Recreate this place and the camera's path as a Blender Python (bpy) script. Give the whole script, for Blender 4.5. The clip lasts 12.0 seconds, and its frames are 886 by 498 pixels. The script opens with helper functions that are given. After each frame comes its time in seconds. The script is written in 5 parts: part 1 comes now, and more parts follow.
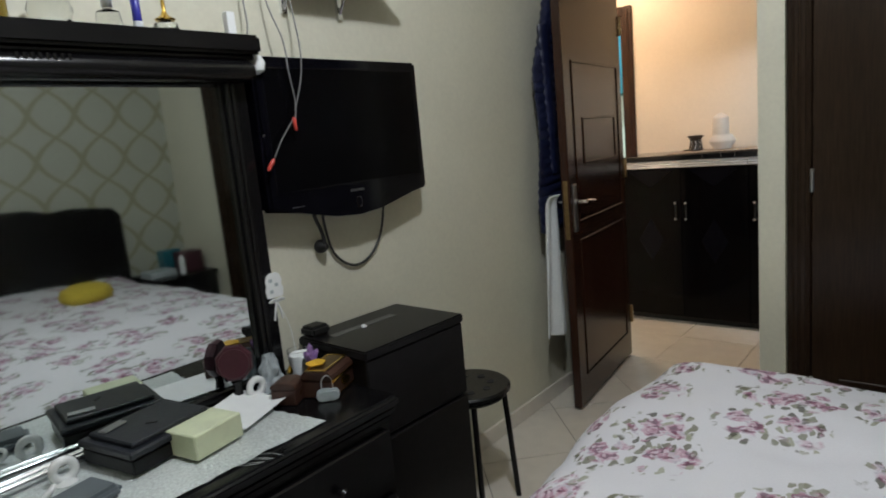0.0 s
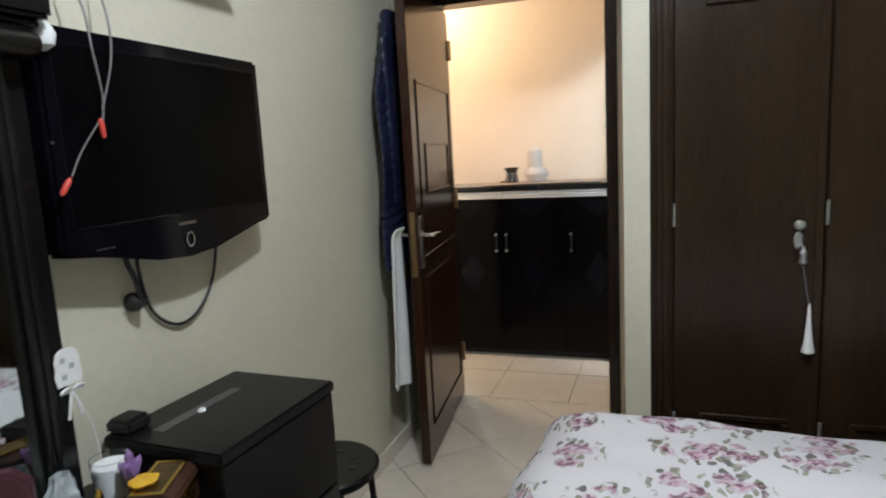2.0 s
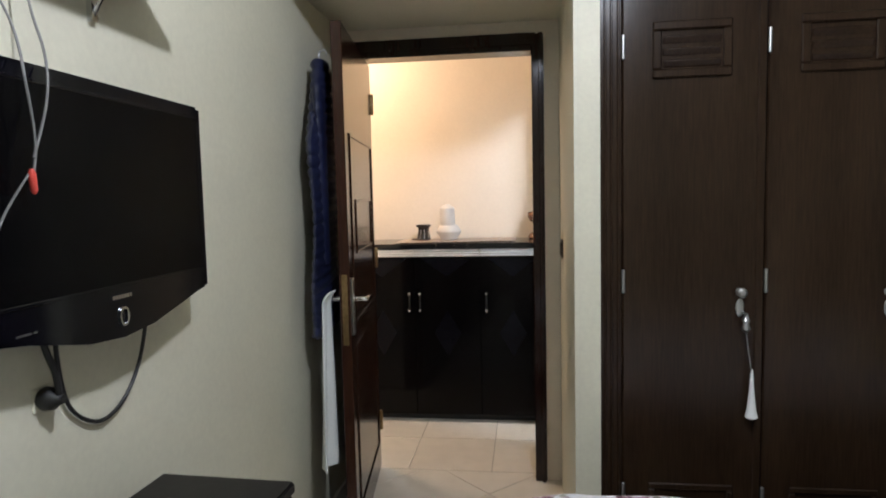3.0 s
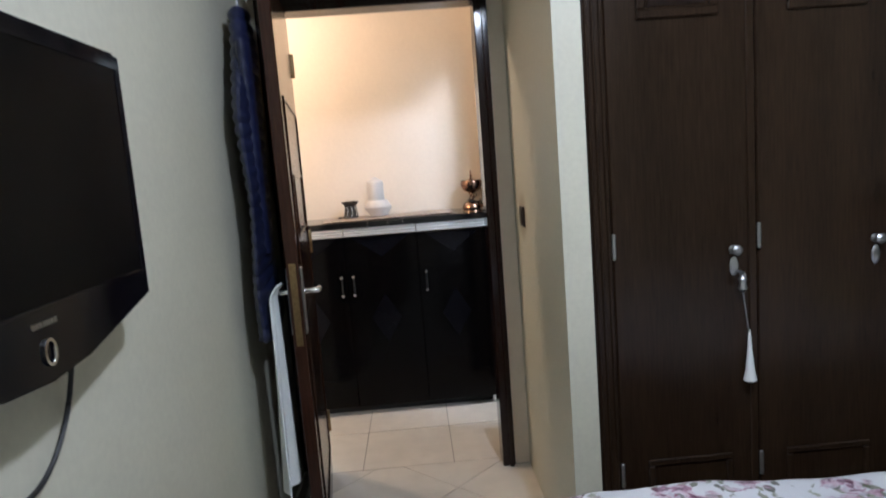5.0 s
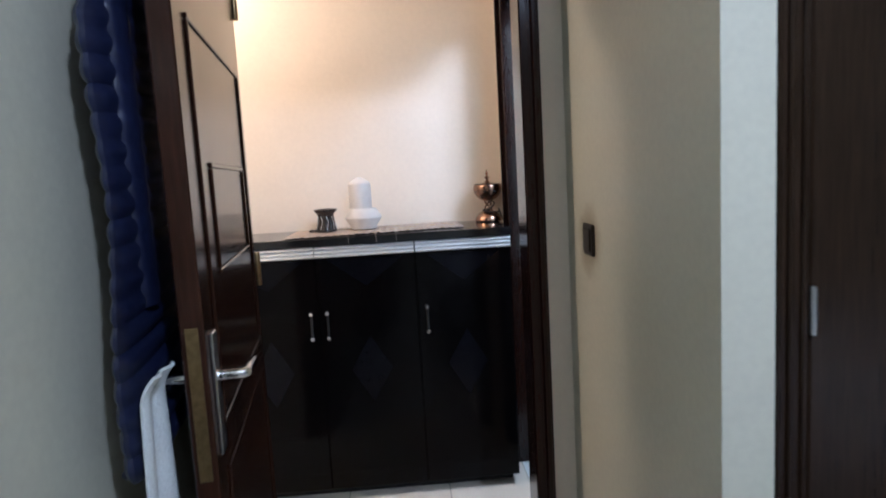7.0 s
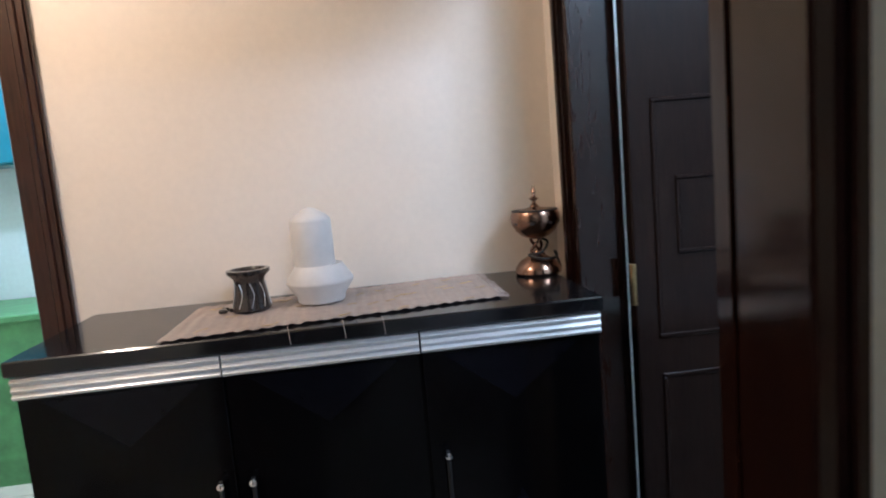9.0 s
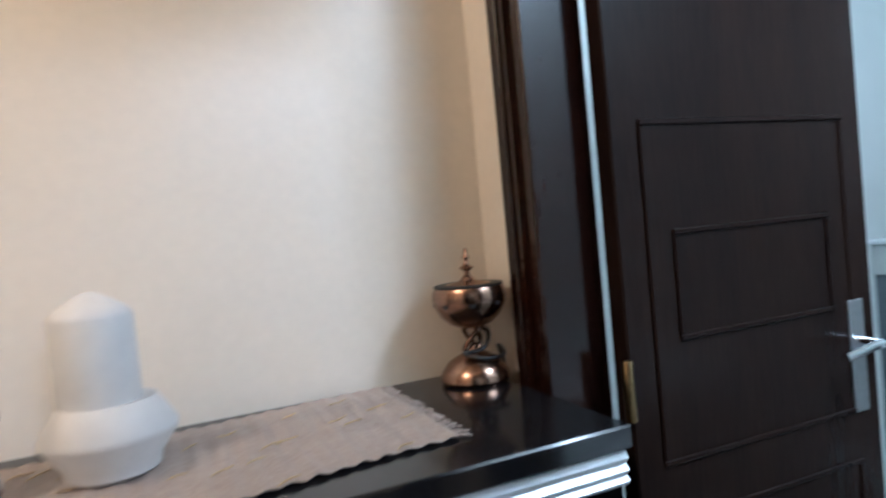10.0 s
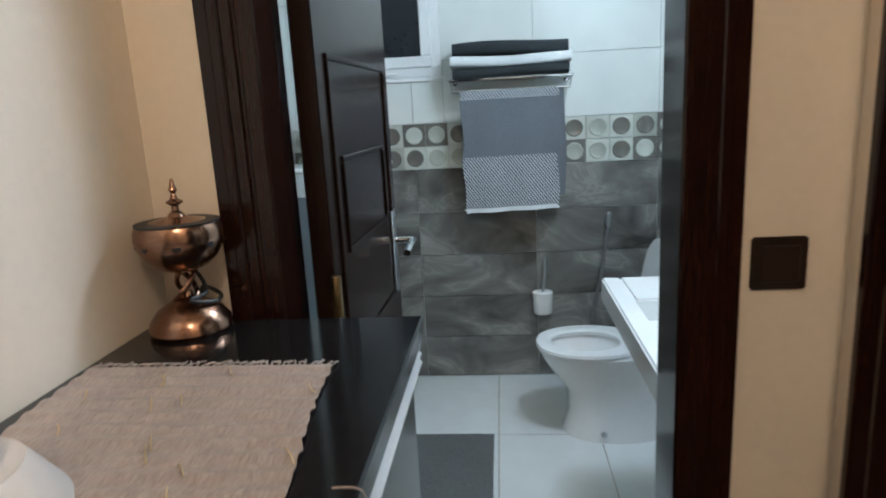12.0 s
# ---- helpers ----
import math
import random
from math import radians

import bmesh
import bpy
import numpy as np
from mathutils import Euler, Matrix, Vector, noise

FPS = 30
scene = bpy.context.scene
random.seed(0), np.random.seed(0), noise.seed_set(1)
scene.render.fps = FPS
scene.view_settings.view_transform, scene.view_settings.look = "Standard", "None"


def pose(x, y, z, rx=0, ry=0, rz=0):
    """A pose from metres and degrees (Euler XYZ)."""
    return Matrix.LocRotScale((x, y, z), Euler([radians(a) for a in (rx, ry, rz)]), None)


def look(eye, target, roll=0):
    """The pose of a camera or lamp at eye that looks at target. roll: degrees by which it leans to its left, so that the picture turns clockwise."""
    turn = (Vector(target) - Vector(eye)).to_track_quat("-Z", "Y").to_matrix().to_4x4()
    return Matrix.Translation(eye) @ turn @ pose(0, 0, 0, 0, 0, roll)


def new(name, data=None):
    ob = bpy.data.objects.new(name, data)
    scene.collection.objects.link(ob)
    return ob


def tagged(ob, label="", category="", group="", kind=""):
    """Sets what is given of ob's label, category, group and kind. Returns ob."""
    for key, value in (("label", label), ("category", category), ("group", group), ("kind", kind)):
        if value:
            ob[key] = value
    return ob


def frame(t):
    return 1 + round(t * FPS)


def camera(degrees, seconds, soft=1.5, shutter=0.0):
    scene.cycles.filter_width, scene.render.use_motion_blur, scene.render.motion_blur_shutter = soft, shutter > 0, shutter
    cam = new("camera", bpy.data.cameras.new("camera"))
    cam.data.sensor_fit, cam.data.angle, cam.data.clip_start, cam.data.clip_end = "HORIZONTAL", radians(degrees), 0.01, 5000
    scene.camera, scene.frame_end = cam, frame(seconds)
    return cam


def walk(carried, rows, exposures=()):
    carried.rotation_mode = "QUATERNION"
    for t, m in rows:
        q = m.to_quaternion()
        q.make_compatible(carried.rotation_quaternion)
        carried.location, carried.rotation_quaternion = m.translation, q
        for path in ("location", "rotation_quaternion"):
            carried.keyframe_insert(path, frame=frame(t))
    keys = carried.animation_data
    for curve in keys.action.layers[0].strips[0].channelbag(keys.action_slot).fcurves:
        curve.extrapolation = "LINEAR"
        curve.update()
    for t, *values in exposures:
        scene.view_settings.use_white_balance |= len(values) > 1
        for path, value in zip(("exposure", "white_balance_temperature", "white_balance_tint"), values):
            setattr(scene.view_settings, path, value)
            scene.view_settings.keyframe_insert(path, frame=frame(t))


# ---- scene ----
cam = camera(69.8, 12.0, soft=1.8, shutter=0.4)
PATH = [
    (0, (0.141, 0.015, 1.342), (-1.129, 1.523, 1.003), -5.4),
    (0.5, (0.098, 0.002, 1.349), (-1.068, 1.593, 1.018), -4.8),
    (1, (-0.013, 0.054, 1.321), (-1.084, 1.717, 1.025), -3.5),
    (1.5, (-0.156, 0.154, 1.334), (-1.068, 1.896, 0.969), -4.5),
    (2, (-0.307, 0.196, 1.345), (-0.959, 2.062, 1.04), -3.1),
    (2.5, (-0.476, 0.207, 1.371), (-0.87, 2.15, 1.105), -3.3),
    (2.7, (-0.526, 0.236, 1.38), (-0.858, 2.197, 1.169), -2.3),
    (4.5, (-0.835, 0.475, 1.392), (-0.808, 2.473, 1.299), -3.9),
    (5, (-0.866, 0.568, 1.374), (-0.786, 2.55, 1.117), -4.4),
    (5.5, (-0.826, 0.812, 1.33), (-0.788, 2.786, 1.016), -5.1),
    (6, (-0.816, 1.021, 1.345), (-0.843, 2.983, 0.958), -5.4),
    (6.5, (-0.859, 1.271, 1.345), (-0.78, 3.244, 1.026), -3.5),
    (8.3, (-0.947, 2.304, 1.308), (-0.736, 4.287, 1.154), -4.2),
    (8.5, (-0.949, 2.463, 1.36), (-0.677, 4.433, 1.149), -4.9),
    (9, (-0.947, 2.779, 1.403), (-0.723, 4.751, 1.157), -4.9),
    (9.5, (-0.929, 3.073, 1.393), (-0.738, 5.056, 1.217), -4.6),
    (10, (-0.997, 3.409, 1.38), (-0.186, 5.235, 1.317), -5.3),
    (10.5, (-0.947, 3.634, 1.39), (0.252, 5.24, 1.394), -7.9),
    (11, (-0.983, 3.793, 1.395), (0.752, 4.784, 1.313), -6.5),
    (11.5, (-1.243, 3.934, 1.407), (0.691, 4.339, 1.093), -5.6),
    (12, (-1.407, 3.924, 1.422), (0.537, 4.116, 0.992), -3.1),
]
EXPOSURES = [(0, 0.2, 5900, 11), (1.5, 0.48, 5800, 11), (2.5, 0.72, 5750, 13), (4.5, 0.66, 5450, 14), (5.5, 0.72, 5100, 15), (6.5, 0.72, 4900, 15), (8.5, 0.22, 4750, 13), (9.5, 0.35, 4800, 12), (10.0, 0.36, 4750, 9), (10.5, -0.2, 5400, 10), (11.0, -0.6, 5550, 9), (11.5, -0.18, 5350, 10), (12, 0.16, 5250, 9)]
walk(cam, [(t, look(eye, target, roll)) for t, eye, target, roll in PATH], EXPOSURES)

# ---------------------------------------------------------------- light
world = bpy.data.worlds.new("world")
world.use_nodes = True
world.node_tree.nodes["Background"].inputs[0].default_value = (0.01, 0.012, 0.02, 1)
world.node_tree.nodes["Background"].inputs[1].default_value = 0.3
scene.world = world


def lamp(name, place, watts, colour, radius):
    data = bpy.data.lights.new(name, "POINT")
    data.energy, data.color, data.shadow_soft_size = watts, colour, radius
    ob = new(name, data)
    ob.location = place
    return ob


BED_LAMP, HALL_LAMP, BATH_LAMP, KITCHEN_LAMP = (-0.28, 0.85, 2.56), (-1.95, 3.78, 2.42), (0.28, 3.36, 2.42), (-2.5, 5.6, 2.4)
lamp("bedroom_light", BED_LAMP, 47, (0.98, 0.98, 0.97), 0.05)
lamp("hall_light", HALL_LAMP, 25, (1.0, 0.70, 0.43), 0.06)
lamp("bathroom_light", BATH_LAMP, 48, (0.97, 0.99, 0.98), 0.16)
lamp("kitchen_light", KITCHEN_LAMP, 40, (0.95, 1.0, 1.0), 0.06)


# ---------------------------------------------------------------- materials
def material(name, colour, rough=0.5, metal=0.0, vary=0.12, grain=40.0, bump=0.0, coat=0.0, stretch=(1, 1, 1), second=None, glossy=None):
    """A surface with variation at two scales (stains and grain) and fine relief."""
    m = bpy.data.materials.new(name)
    m.use_nodes = True
    t, n = m.node_tree, m.node_tree.nodes
    b = n["Principled BSDF"]
    co = n.new("ShaderNodeTexCoord")
    mp = n.new("ShaderNodeMapping")
    mp.inputs["Scale"].default_value = stretch
    t.links.new(co.outputs["Object"], mp.inputs[0])
    big, fine = n.new("ShaderNodeTexNoise"), n.new("ShaderNodeTexNoise")
    big.inputs["Scale"].default_value, big.inputs["Detail"].default_value = 2.3, 4
    fine.inputs["Scale"].default_value, fine.inputs["Detail"].default_value = grain, 5
    t.links.new(mp.outputs[0], big.inputs[0])
    t.links.new(mp.outputs[0], fine.inputs[0])
    add = n.new("ShaderNodeMath")
    add.operation = "ADD"
    t.links.new(big.outputs[0], add.inputs[0])
    t.links.new(fine.outputs[0], add.inputs[1])
    ramp = n.new("ShaderNodeMapRange")
    ramp.inputs[1].default_value, ramp.inputs[2].default_value = 0.7, 1.3
    t.links.new(add.outputs[0], ramp.inputs[0])
    mix = n.new("ShaderNodeMix")
    mix.data_type = "RGBA"
    c2 = second or tuple(min(1, c * (1 + vary)) for c in colour)
    mix.inputs[6].default_value = (*(c * (1 - vary) if not second else c for c in colour), 1)
    mix.inputs[7].default_value = (*c2, 1)
    t.links.new(ramp.outputs[0], mix.inputs[0])
    t.links.new(mix.outputs[2], b.inputs["Base Color"])
    b.inputs["Metallic"].default_value = metal
    rr = n.new("ShaderNodeMapRange")
    rr.inputs[3].default_value, rr.inputs[4].default_value = max(0.02, rough * 0.8), min(1, rough * 1.2)
    t.links.new(big.outputs[0], rr.inputs[0])
    t.links.new(rr.outputs[0], b.inputs["Roughness"])
    b.inputs["Coat Weight"].default_value = coat
    b.inputs["Coat Roughness"].default_value = 0.12
    if glossy is not None:
        b.inputs["Specular IOR Level"].default_value = glossy
    if bump:
        bu = n.new("ShaderNodeBump")
        bu.inputs["Strength"].default_value, bu.inputs["Distance"].default_value = bump, 0.004
        t.links.new(fine.outputs[0], bu.inputs["Height"])
        t.links.new(bu.outputs[0], b.inputs["Normal"])
    return m


def glass_material(name, colour, rough=0.02):
    m = bpy.data.materials.new(name)
    m.use_nodes = True
    b = m.node_tree.nodes["Principled BSDF"]
    b.inputs["Base Color"].default_value = (*colour, 1)
    b.inputs["Transmission Weight"].default_value = 1.0
    b.inputs["Roughness"].default_value, b.inputs["IOR"].default_value = rough, 1.45
    return m


def glow_material(name, colour, strength):
    m = bpy.data.materials.new(name)
    m.use_nodes = True
    b = m.node_tree.nodes["Principled BSDF"]
    b.inputs["Base Color"].default_value = (*colour, 1)
    b.inputs["Emission Color"].default_value = (*colour, 1)
    b.inputs["Emission Strength"].default_value = strength
    return m


def nodes_of(m):
    return m.node_tree, m.node_tree.nodes, m.node_tree.nodes["Principled BSDF"]


def math_node(t, op, a, b=None):
    n = t.nodes.new("ShaderNodeMath")
    n.operation = op
    for i, v in enumerate((a, b)):
        if v is None:
            continue
        if isinstance(v, (int, float)):
            n.inputs[i].default_value = v
        else:
            t.links.new(v, n.inputs[i])
    return n.outputs[0]


def colour_mix(t, fac, a, b):
    n = t.nodes.new("ShaderNodeMix")
    n.data_type = "RGBA"
    t.links.new(fac, n.inputs[0])
    for i, v in ((6, a), (7, b)):
        if isinstance(v, tuple):
            n.inputs[i].default_value = (*v, 1)
        else:
            t.links.new(v, n.inputs[i])
    return n.outputs[2]


PAINT = material("painted_bedroom_wall", (0.63, 0.61, 0.485), 0.5, vary=0.05, grain=70, bump=0.06)
HALL_PAINT = material("painted_hall_wall", (0.76, 0.68, 0.57), 0.36, vary=0.03, grain=60, bump=0.03)
CEIL = material("ceiling_paint", (0.74, 0.72, 0.64), 0.8, vary=0.05)
DARK_WOOD = material("dark_varnished_wood", (0.008, 0.0035, 0.0028), 0.13, vary=0.5, grain=26, bump=0.03, coat=0.1, glossy=0.28, stretch=(6, 6, 0.6), second=(0.020, 0.0075, 0.0045))
DOOR_WOOD = material("door_wood", (0.021, 0.0085, 0.005), 0.2, vary=0.5, grain=22, bump=0.03, coat=0.12, glossy=0.3, stretch=(6, 6, 0.5), second=(0.040, 0.0155, 0.0085))
WARD_WOOD = material("wardrobe_wood", (0.013, 0.0068, 0.0036), 0.24, vary=0.5, grain=55, bump=0.02, coat=0.05, glossy=0.24, stretch=(3, 3, 0.16), second=(0.031, 0.0175, 0.0095))
BLACK = material("black_lacquer", (0.006, 0.0055, 0.006), 0.25, vary=0.3, grain=50, bump=0.02, coat=0.12, glossy=0.3)
BLACK_BOARD = material("black_board", (0.007, 0.0065, 0.007), 0.34, vary=0.3, grain=60, bump=0.05, glossy=0.2)
LEATHER = material("black_grained_leather", (0.018, 0.020, 0.026), 0.3, vary=0.3, grain=130, bump=0.12, glossy=0.45)
TAPE = material("dusty_clear_tape", (0.055, 0.055, 0.06), 0.3, vary=0.35, grain=30)
BATH_DOOR = material("bathroom_door_veneer", (0.011, 0.0065, 0.0055), 0.19, vary=0.4, grain=30, bump=0.02, coat=0.0, glossy=0.11, stretch=(5, 5, 0.4), second=(0.020, 0.011, 0.008))
GLOSS_BLACK = material("gloss_black_laminate", (0.0022, 0.0020, 0.0022), 0.12, vary=0.3, glossy=0.11)
INLAY = material("grey_gloss_inlay", (0.004, 0.004, 0.006), 0.14, vary=0.3, glossy=0.14)
GRANITE = material("black_granite", (0.008, 0.008, 0.009), 0.12, vary=0.5, grain=220)
TV_PLASTIC = material("piano_black_plastic", (0.003, 0.003, 0.005), 0.10, vary=0.2, glossy=0.28)
TV_SCREEN = material("tv_screen", (0.002, 0.002, 0.0025), 0.22, vary=0.1, glossy=0.11)
SILVER = material("brushed_silver", (0.55, 0.56, 0.58), 0.3, metal=1.0, vary=0.08, grain=90)
CHROME = material("chrome", (0.75, 0.76, 0.78), 0.1, metal=1.0, vary=0.03)
ALU = material("white_aluminium_profile", (0.66, 0.68, 0.70), 0.3, metal=0.35, vary=0.06, grain=80)
BRASS = material("worn_brass", (0.30, 0.21, 0.10), 0.38, metal=1.0, vary=0.3, grain=80)
COPPER = material("antique_copper", (0.29, 0.175, 0.12), 0.22, metal=1.0, vary=0.22, grain=60, stretch=(1, 1, 5))
FLOOR_TILE = material("beige_floor_tile", (0.72, 0.67, 0.58), 0.24, vary=0.06, grain=14, bump=0.02)
GROUT = material("grout", (0.30, 0.27, 0.22), 0.9, vary=0.2)
PALE_GROUT = material("pale_grout", (0.50, 0.52, 0.50), 0.8, vary=0.1)
BATH_FLOOR = material("white_bath_floor_tile", (0.70, 0.73, 0.72), 0.3, vary=0.05, grain=10)
WHITE_TILE = material("white_wall_tile", (0.72, 0.76, 0.73), 0.16, vary=0.04, grain=6)
CERAMIC = material("white_ceramic", (0.82, 0.83, 0.82), 0.1, vary=0.02, coat=0.4)
PVC = material("white_pvc", (0.78, 0.80, 0.80), 0.3, vary=0.03)
NIGHT = material("dark_window_pane", (0.010, 0.012, 0.016), 0.06, vary=0.2)
BLIND = material("grey_shutter", (0.05, 0.055, 0.065), 0.4, vary=0.2)
WHITE_CLOTH = material("white_towelling", (0.70, 0.73, 0.74), 0.95, vary=0.08, grain=160, bump=0.5)
NAVY = material("navy_quilted_nylon", (0.009, 0.012, 0.040), 0.38, vary=0.3, grain=60, bump=0.15)
GREY_TOWEL = material("grey_towelling", (0.13, 0.145, 0.165), 0.95, vary=0.15, grain=170, bump=0.6)
CHAR_TOWEL = material("charcoal_towelling", (0.022, 0.028, 0.031), 0.95, vary=0.2, grain=170, bump=0.5)
LACE = material("silver_lace", (0.60, 0.64, 0.62), 0.42, vary=0.3, grain=150, bump=0.9)
RUNNER = material("beige_woven_runner", (0.345, 0.285, 0.245), 0.45, vary=0.28, grain=70, bump=0.5, stretch=(1, 4, 1))
GOLD_THREAD = material("gold_thread", (0.62, 0.48, 0.26), 0.4, metal=0.6, vary=0.2)
SOAP = material("green_soap", (0.60, 0.64, 0.43), 0.45, vary=0.12, grain=20, bump=0.1)
PAPER = material("white_paper", (0.80, 0.81, 0.80), 0.7, vary=0.03)
WOOD_BOX = material("reddish_wood", (0.045, 0.019, 0.012), 0.4, vary=0.3, grain=30, stretch=(1, 5, 1))
MAROON = material("maroon_plastic", (0.055, 0.013, 0.022), 0.35, vary=0.2)
SMOKE = material("smoky_lilac", (0.19, 0.165, 0.21), 0.3, vary=0.2)
YELLOW = material("yellow_petal", (0.62, 0.36, 0.02), 0.6, vary=0.15)
YELLOW_PLUSH = material("yellow_plush", (0.55, 0.42, 0.04), 0.95, vary=0.15, grain=90, bump=0.5)
PURPLE = material("purple_crystal", (0.28, 0.17, 0.38), 0.15, vary=0.3)
WAX = material("white_wax", (0.62, 0.60, 0.57), 0.5, vary=0.05)
RUBBER = material("black_rubber", (0.012, 0.012, 0.012), 0.5, vary=0.2)
GREY_WIRE = material("grey_wire", (0.16, 0.155, 0.15), 0.6, vary=0.2)
RED_PLASTIC = material("red_connector", (0.60, 0.07, 0.05), 0.35, vary=0.1)
BLUE_PLASTIC = material("light_blue_plastic", (0.10, 0.42, 0.66), 0.3, vary=0.08)
BLUE_CAP = material("deep_blue_plastic", (0.03, 0.03, 0.30), 0.35, vary=0.1)
GOLD = material("gold_metal", (0.72, 0.48, 0.10), 0.25, metal=1.0, vary=0.1)
PERFUME = glass_material("perfume_glass", (0.93, 0.95, 0.93))
AMBER = material("amber_liquid", (0.50, 0.36, 0.05), 0.2, vary=0.1)
GLASS = glass_material("clear_glass", (0.95, 0.97, 0.97))
POUCH = material("pale_blue_enamel", (0.40, 0.45, 0.46), 0.3, vary=0.2, grain=40)
SWITCH_BROWN = material("brown_switch_plastic", (0.022, 0.013, 0.009), 0.35, vary=0.2)
MAT = material("dark_grey_bath_mat", (0.11, 0.115, 0.115), 0.95, vary=0.2, grain=90, bump=0.6)
PIER_GREY = material("slate_grey_panel", (0.12, 0.14, 0.155), 0.3, vary=0.12, grain=12)
KITCHEN_TILE = material("pale_kitchen_tile", (0.70, 0.78, 0.74), 0.25, vary=0.05)
GREEN_CLOTH = material("green_oilcloth", (0.11, 0.27, 0.10), 0.4, vary=0.3, grain=18)
TEAL = material("teal_plastic", (0.012, 0.13, 0.17), 0.35, vary=0.1)
DIFFUSER = glow_material("opal_diffuser", (0.95, 1.0, 0.95), 2.5)
WARM_DIFFUSER = glow_material("warm_diffuser", (1.0, 0.75, 0.45), 2.5)

MIRROR = bpy.data.materials.new("mirror_glass")
MIRROR.use_nodes = True
_b = MIRROR.node_tree.nodes["Principled BSDF"]
_b.inputs["Base Color"].default_value = (0.66, 0.70, 0.69, 1)
_b.inputs["Metallic"].default_value, _b.inputs["Roughness"].default_value = 1.0, 0.03


def floral_material():
    """White cotton printed with scattered bunches of pink roses and green leaves."""
    m = material("floral_cotton", (0.70, 0.70, 0.73), 0.9, vary=0.03, grain=200, bump=0.15)
    t, n, b = nodes_of(m)
    co = n.new("ShaderNodeTexCoord")
    wob = n.new("ShaderNodeTexNoise")
    wob.inputs["Scale"].default_value, wob.inputs["Detail"].default_value = 26, 3
    t.links.new(co.outputs["Object"], wob.inputs[0])
    warp = n.new("ShaderNodeMix")
    warp.data_type, warp.blend_type = "RGBA", "LINEAR_LIGHT"
    warp.inputs[0].default_value = 0.014
    t.links.new(co.outputs["Object"], warp.inputs[6])
    t.links.new(wob.outputs["Color"], warp.inputs[7])

    # the falls at the sides go on from the top, as one sheet of print
    xyz, unrolled = n.new("ShaderNodeSeparateXYZ"), n.new("ShaderNodeCombineXYZ")
    t.links.new(warp.outputs[2], xyz.inputs[0])
    for k in (0, 1):
        t.links.new(math_node(t, "ADD", xyz.outputs[k], xyz.outputs[2]), unrolled.inputs[k])

    def cells(scale, rand=1.0, stretch=(1, 1, 1), turn=0.0):
        flat = n.new("ShaderNodeMapping")
        flat.inputs["Scale"].default_value, flat.inputs["Rotation"].default_value = stretch, (0, 0, turn)
        t.links.new(unrolled.outputs[0], flat.inputs[0])
        v = n.new("ShaderNodeTexVoronoi")
        v.voronoi_dimensions = "2D"
        v.inputs["Scale"].default_value, v.inputs["Randomness"].default_value = scale, rand
        t.links.new(flat.outputs[0], v.inputs["Vector"])
        c = n.new("ShaderNodeSeparateColor")
        t.links.new(v.outputs["Color"], c.inputs[0])
        return v.outputs["Distance"], c.outputs[0], c.outputs[1]

    def soft(value, lo, hi):
        r = n.new("ShaderNodeMapRange")
        r.interpolation_type = "SMOOTHSTEP"
        r.inputs[1].default_value, r.inputs[2].default_value, r.inputs[3].default_value, r.inputs[4].default_value = lo, hi, 1.0, 0.0
        t.links.new(value, r.inputs[0])
        return r.outputs[0]

    def ramp(value, stops):
        r = n.new("ShaderNodeValToRGB")
        e = r.color_ramp.elements
        e[0].position, e[0].color = stops[0][0], (*stops[0][1], 1)
        e[1].position, e[1].color = stops[-1][0], (*stops[-1][1], 1)
        for p, c in stops[1:-1]:
            e.new(p).color = (*c, 1)
        t.links.new(value, r.inputs[0])
        return r.outputs[0]

    wide = n.new("ShaderNodeTexNoise")
    wide.inputs["Scale"].default_value, wide.inputs["Detail"].default_value = 15, 2
    t.links.new(co.outputs["Object"], wide.inputs[0])
    ragged = math_node(t, "MULTIPLY", math_node(t, "SUBTRACT", wide.outputs[0], 0.5), 0.55)
    bunch, keep, _ = cells(4.9, 0.75)
    reach = math_node(t, "ADD", bunch, ragged)
    bloom, bloom_pick, bloom_hue = cells(19.0, 0.9)
    petal, petal_pick, petal_hue = cells(88.0)
    # roses: a dark heart, rosy petals and a pale rim, broken into petals
    tone = math_node(t, "ADD", math_node(t, "MULTIPLY", bloom, 1.15), math_node(t, "MULTIPLY", math_node(t, "SUBTRACT", petal_pick, 0.5), 0.85))
    tone = math_node(t, "ADD", tone, math_node(t, "MULTIPLY", math_node(t, "SUBTRACT", bloom_hue, 0.5), 0.3))
    pink = ramp(tone, ((0.0, (0.13, 0.03, 0.08)), (0.2, (0.33, 0.12, 0.21)), (0.42, (0.56, 0.38, 0.47)), (0.62, (0.63, 0.54, 0.61)), (0.9, (0.46, 0.42, 0.50))))
    rose = math_node(t, "MULTIPLY", soft(reach, 0.28, 0.36), soft(math_node(t, "ADD", bloom, math_node(t, "MULTIPLY", petal, 0.2)), 0.56, 0.66))
    rose = math_node(t, "MULTIPLY", rose, math_node(t, "GREATER_THAN", bloom_pick, 0.15))
    # leaves round each bunch, in two directions
    base = b.inputs["Base Color"].links[0].from_socket
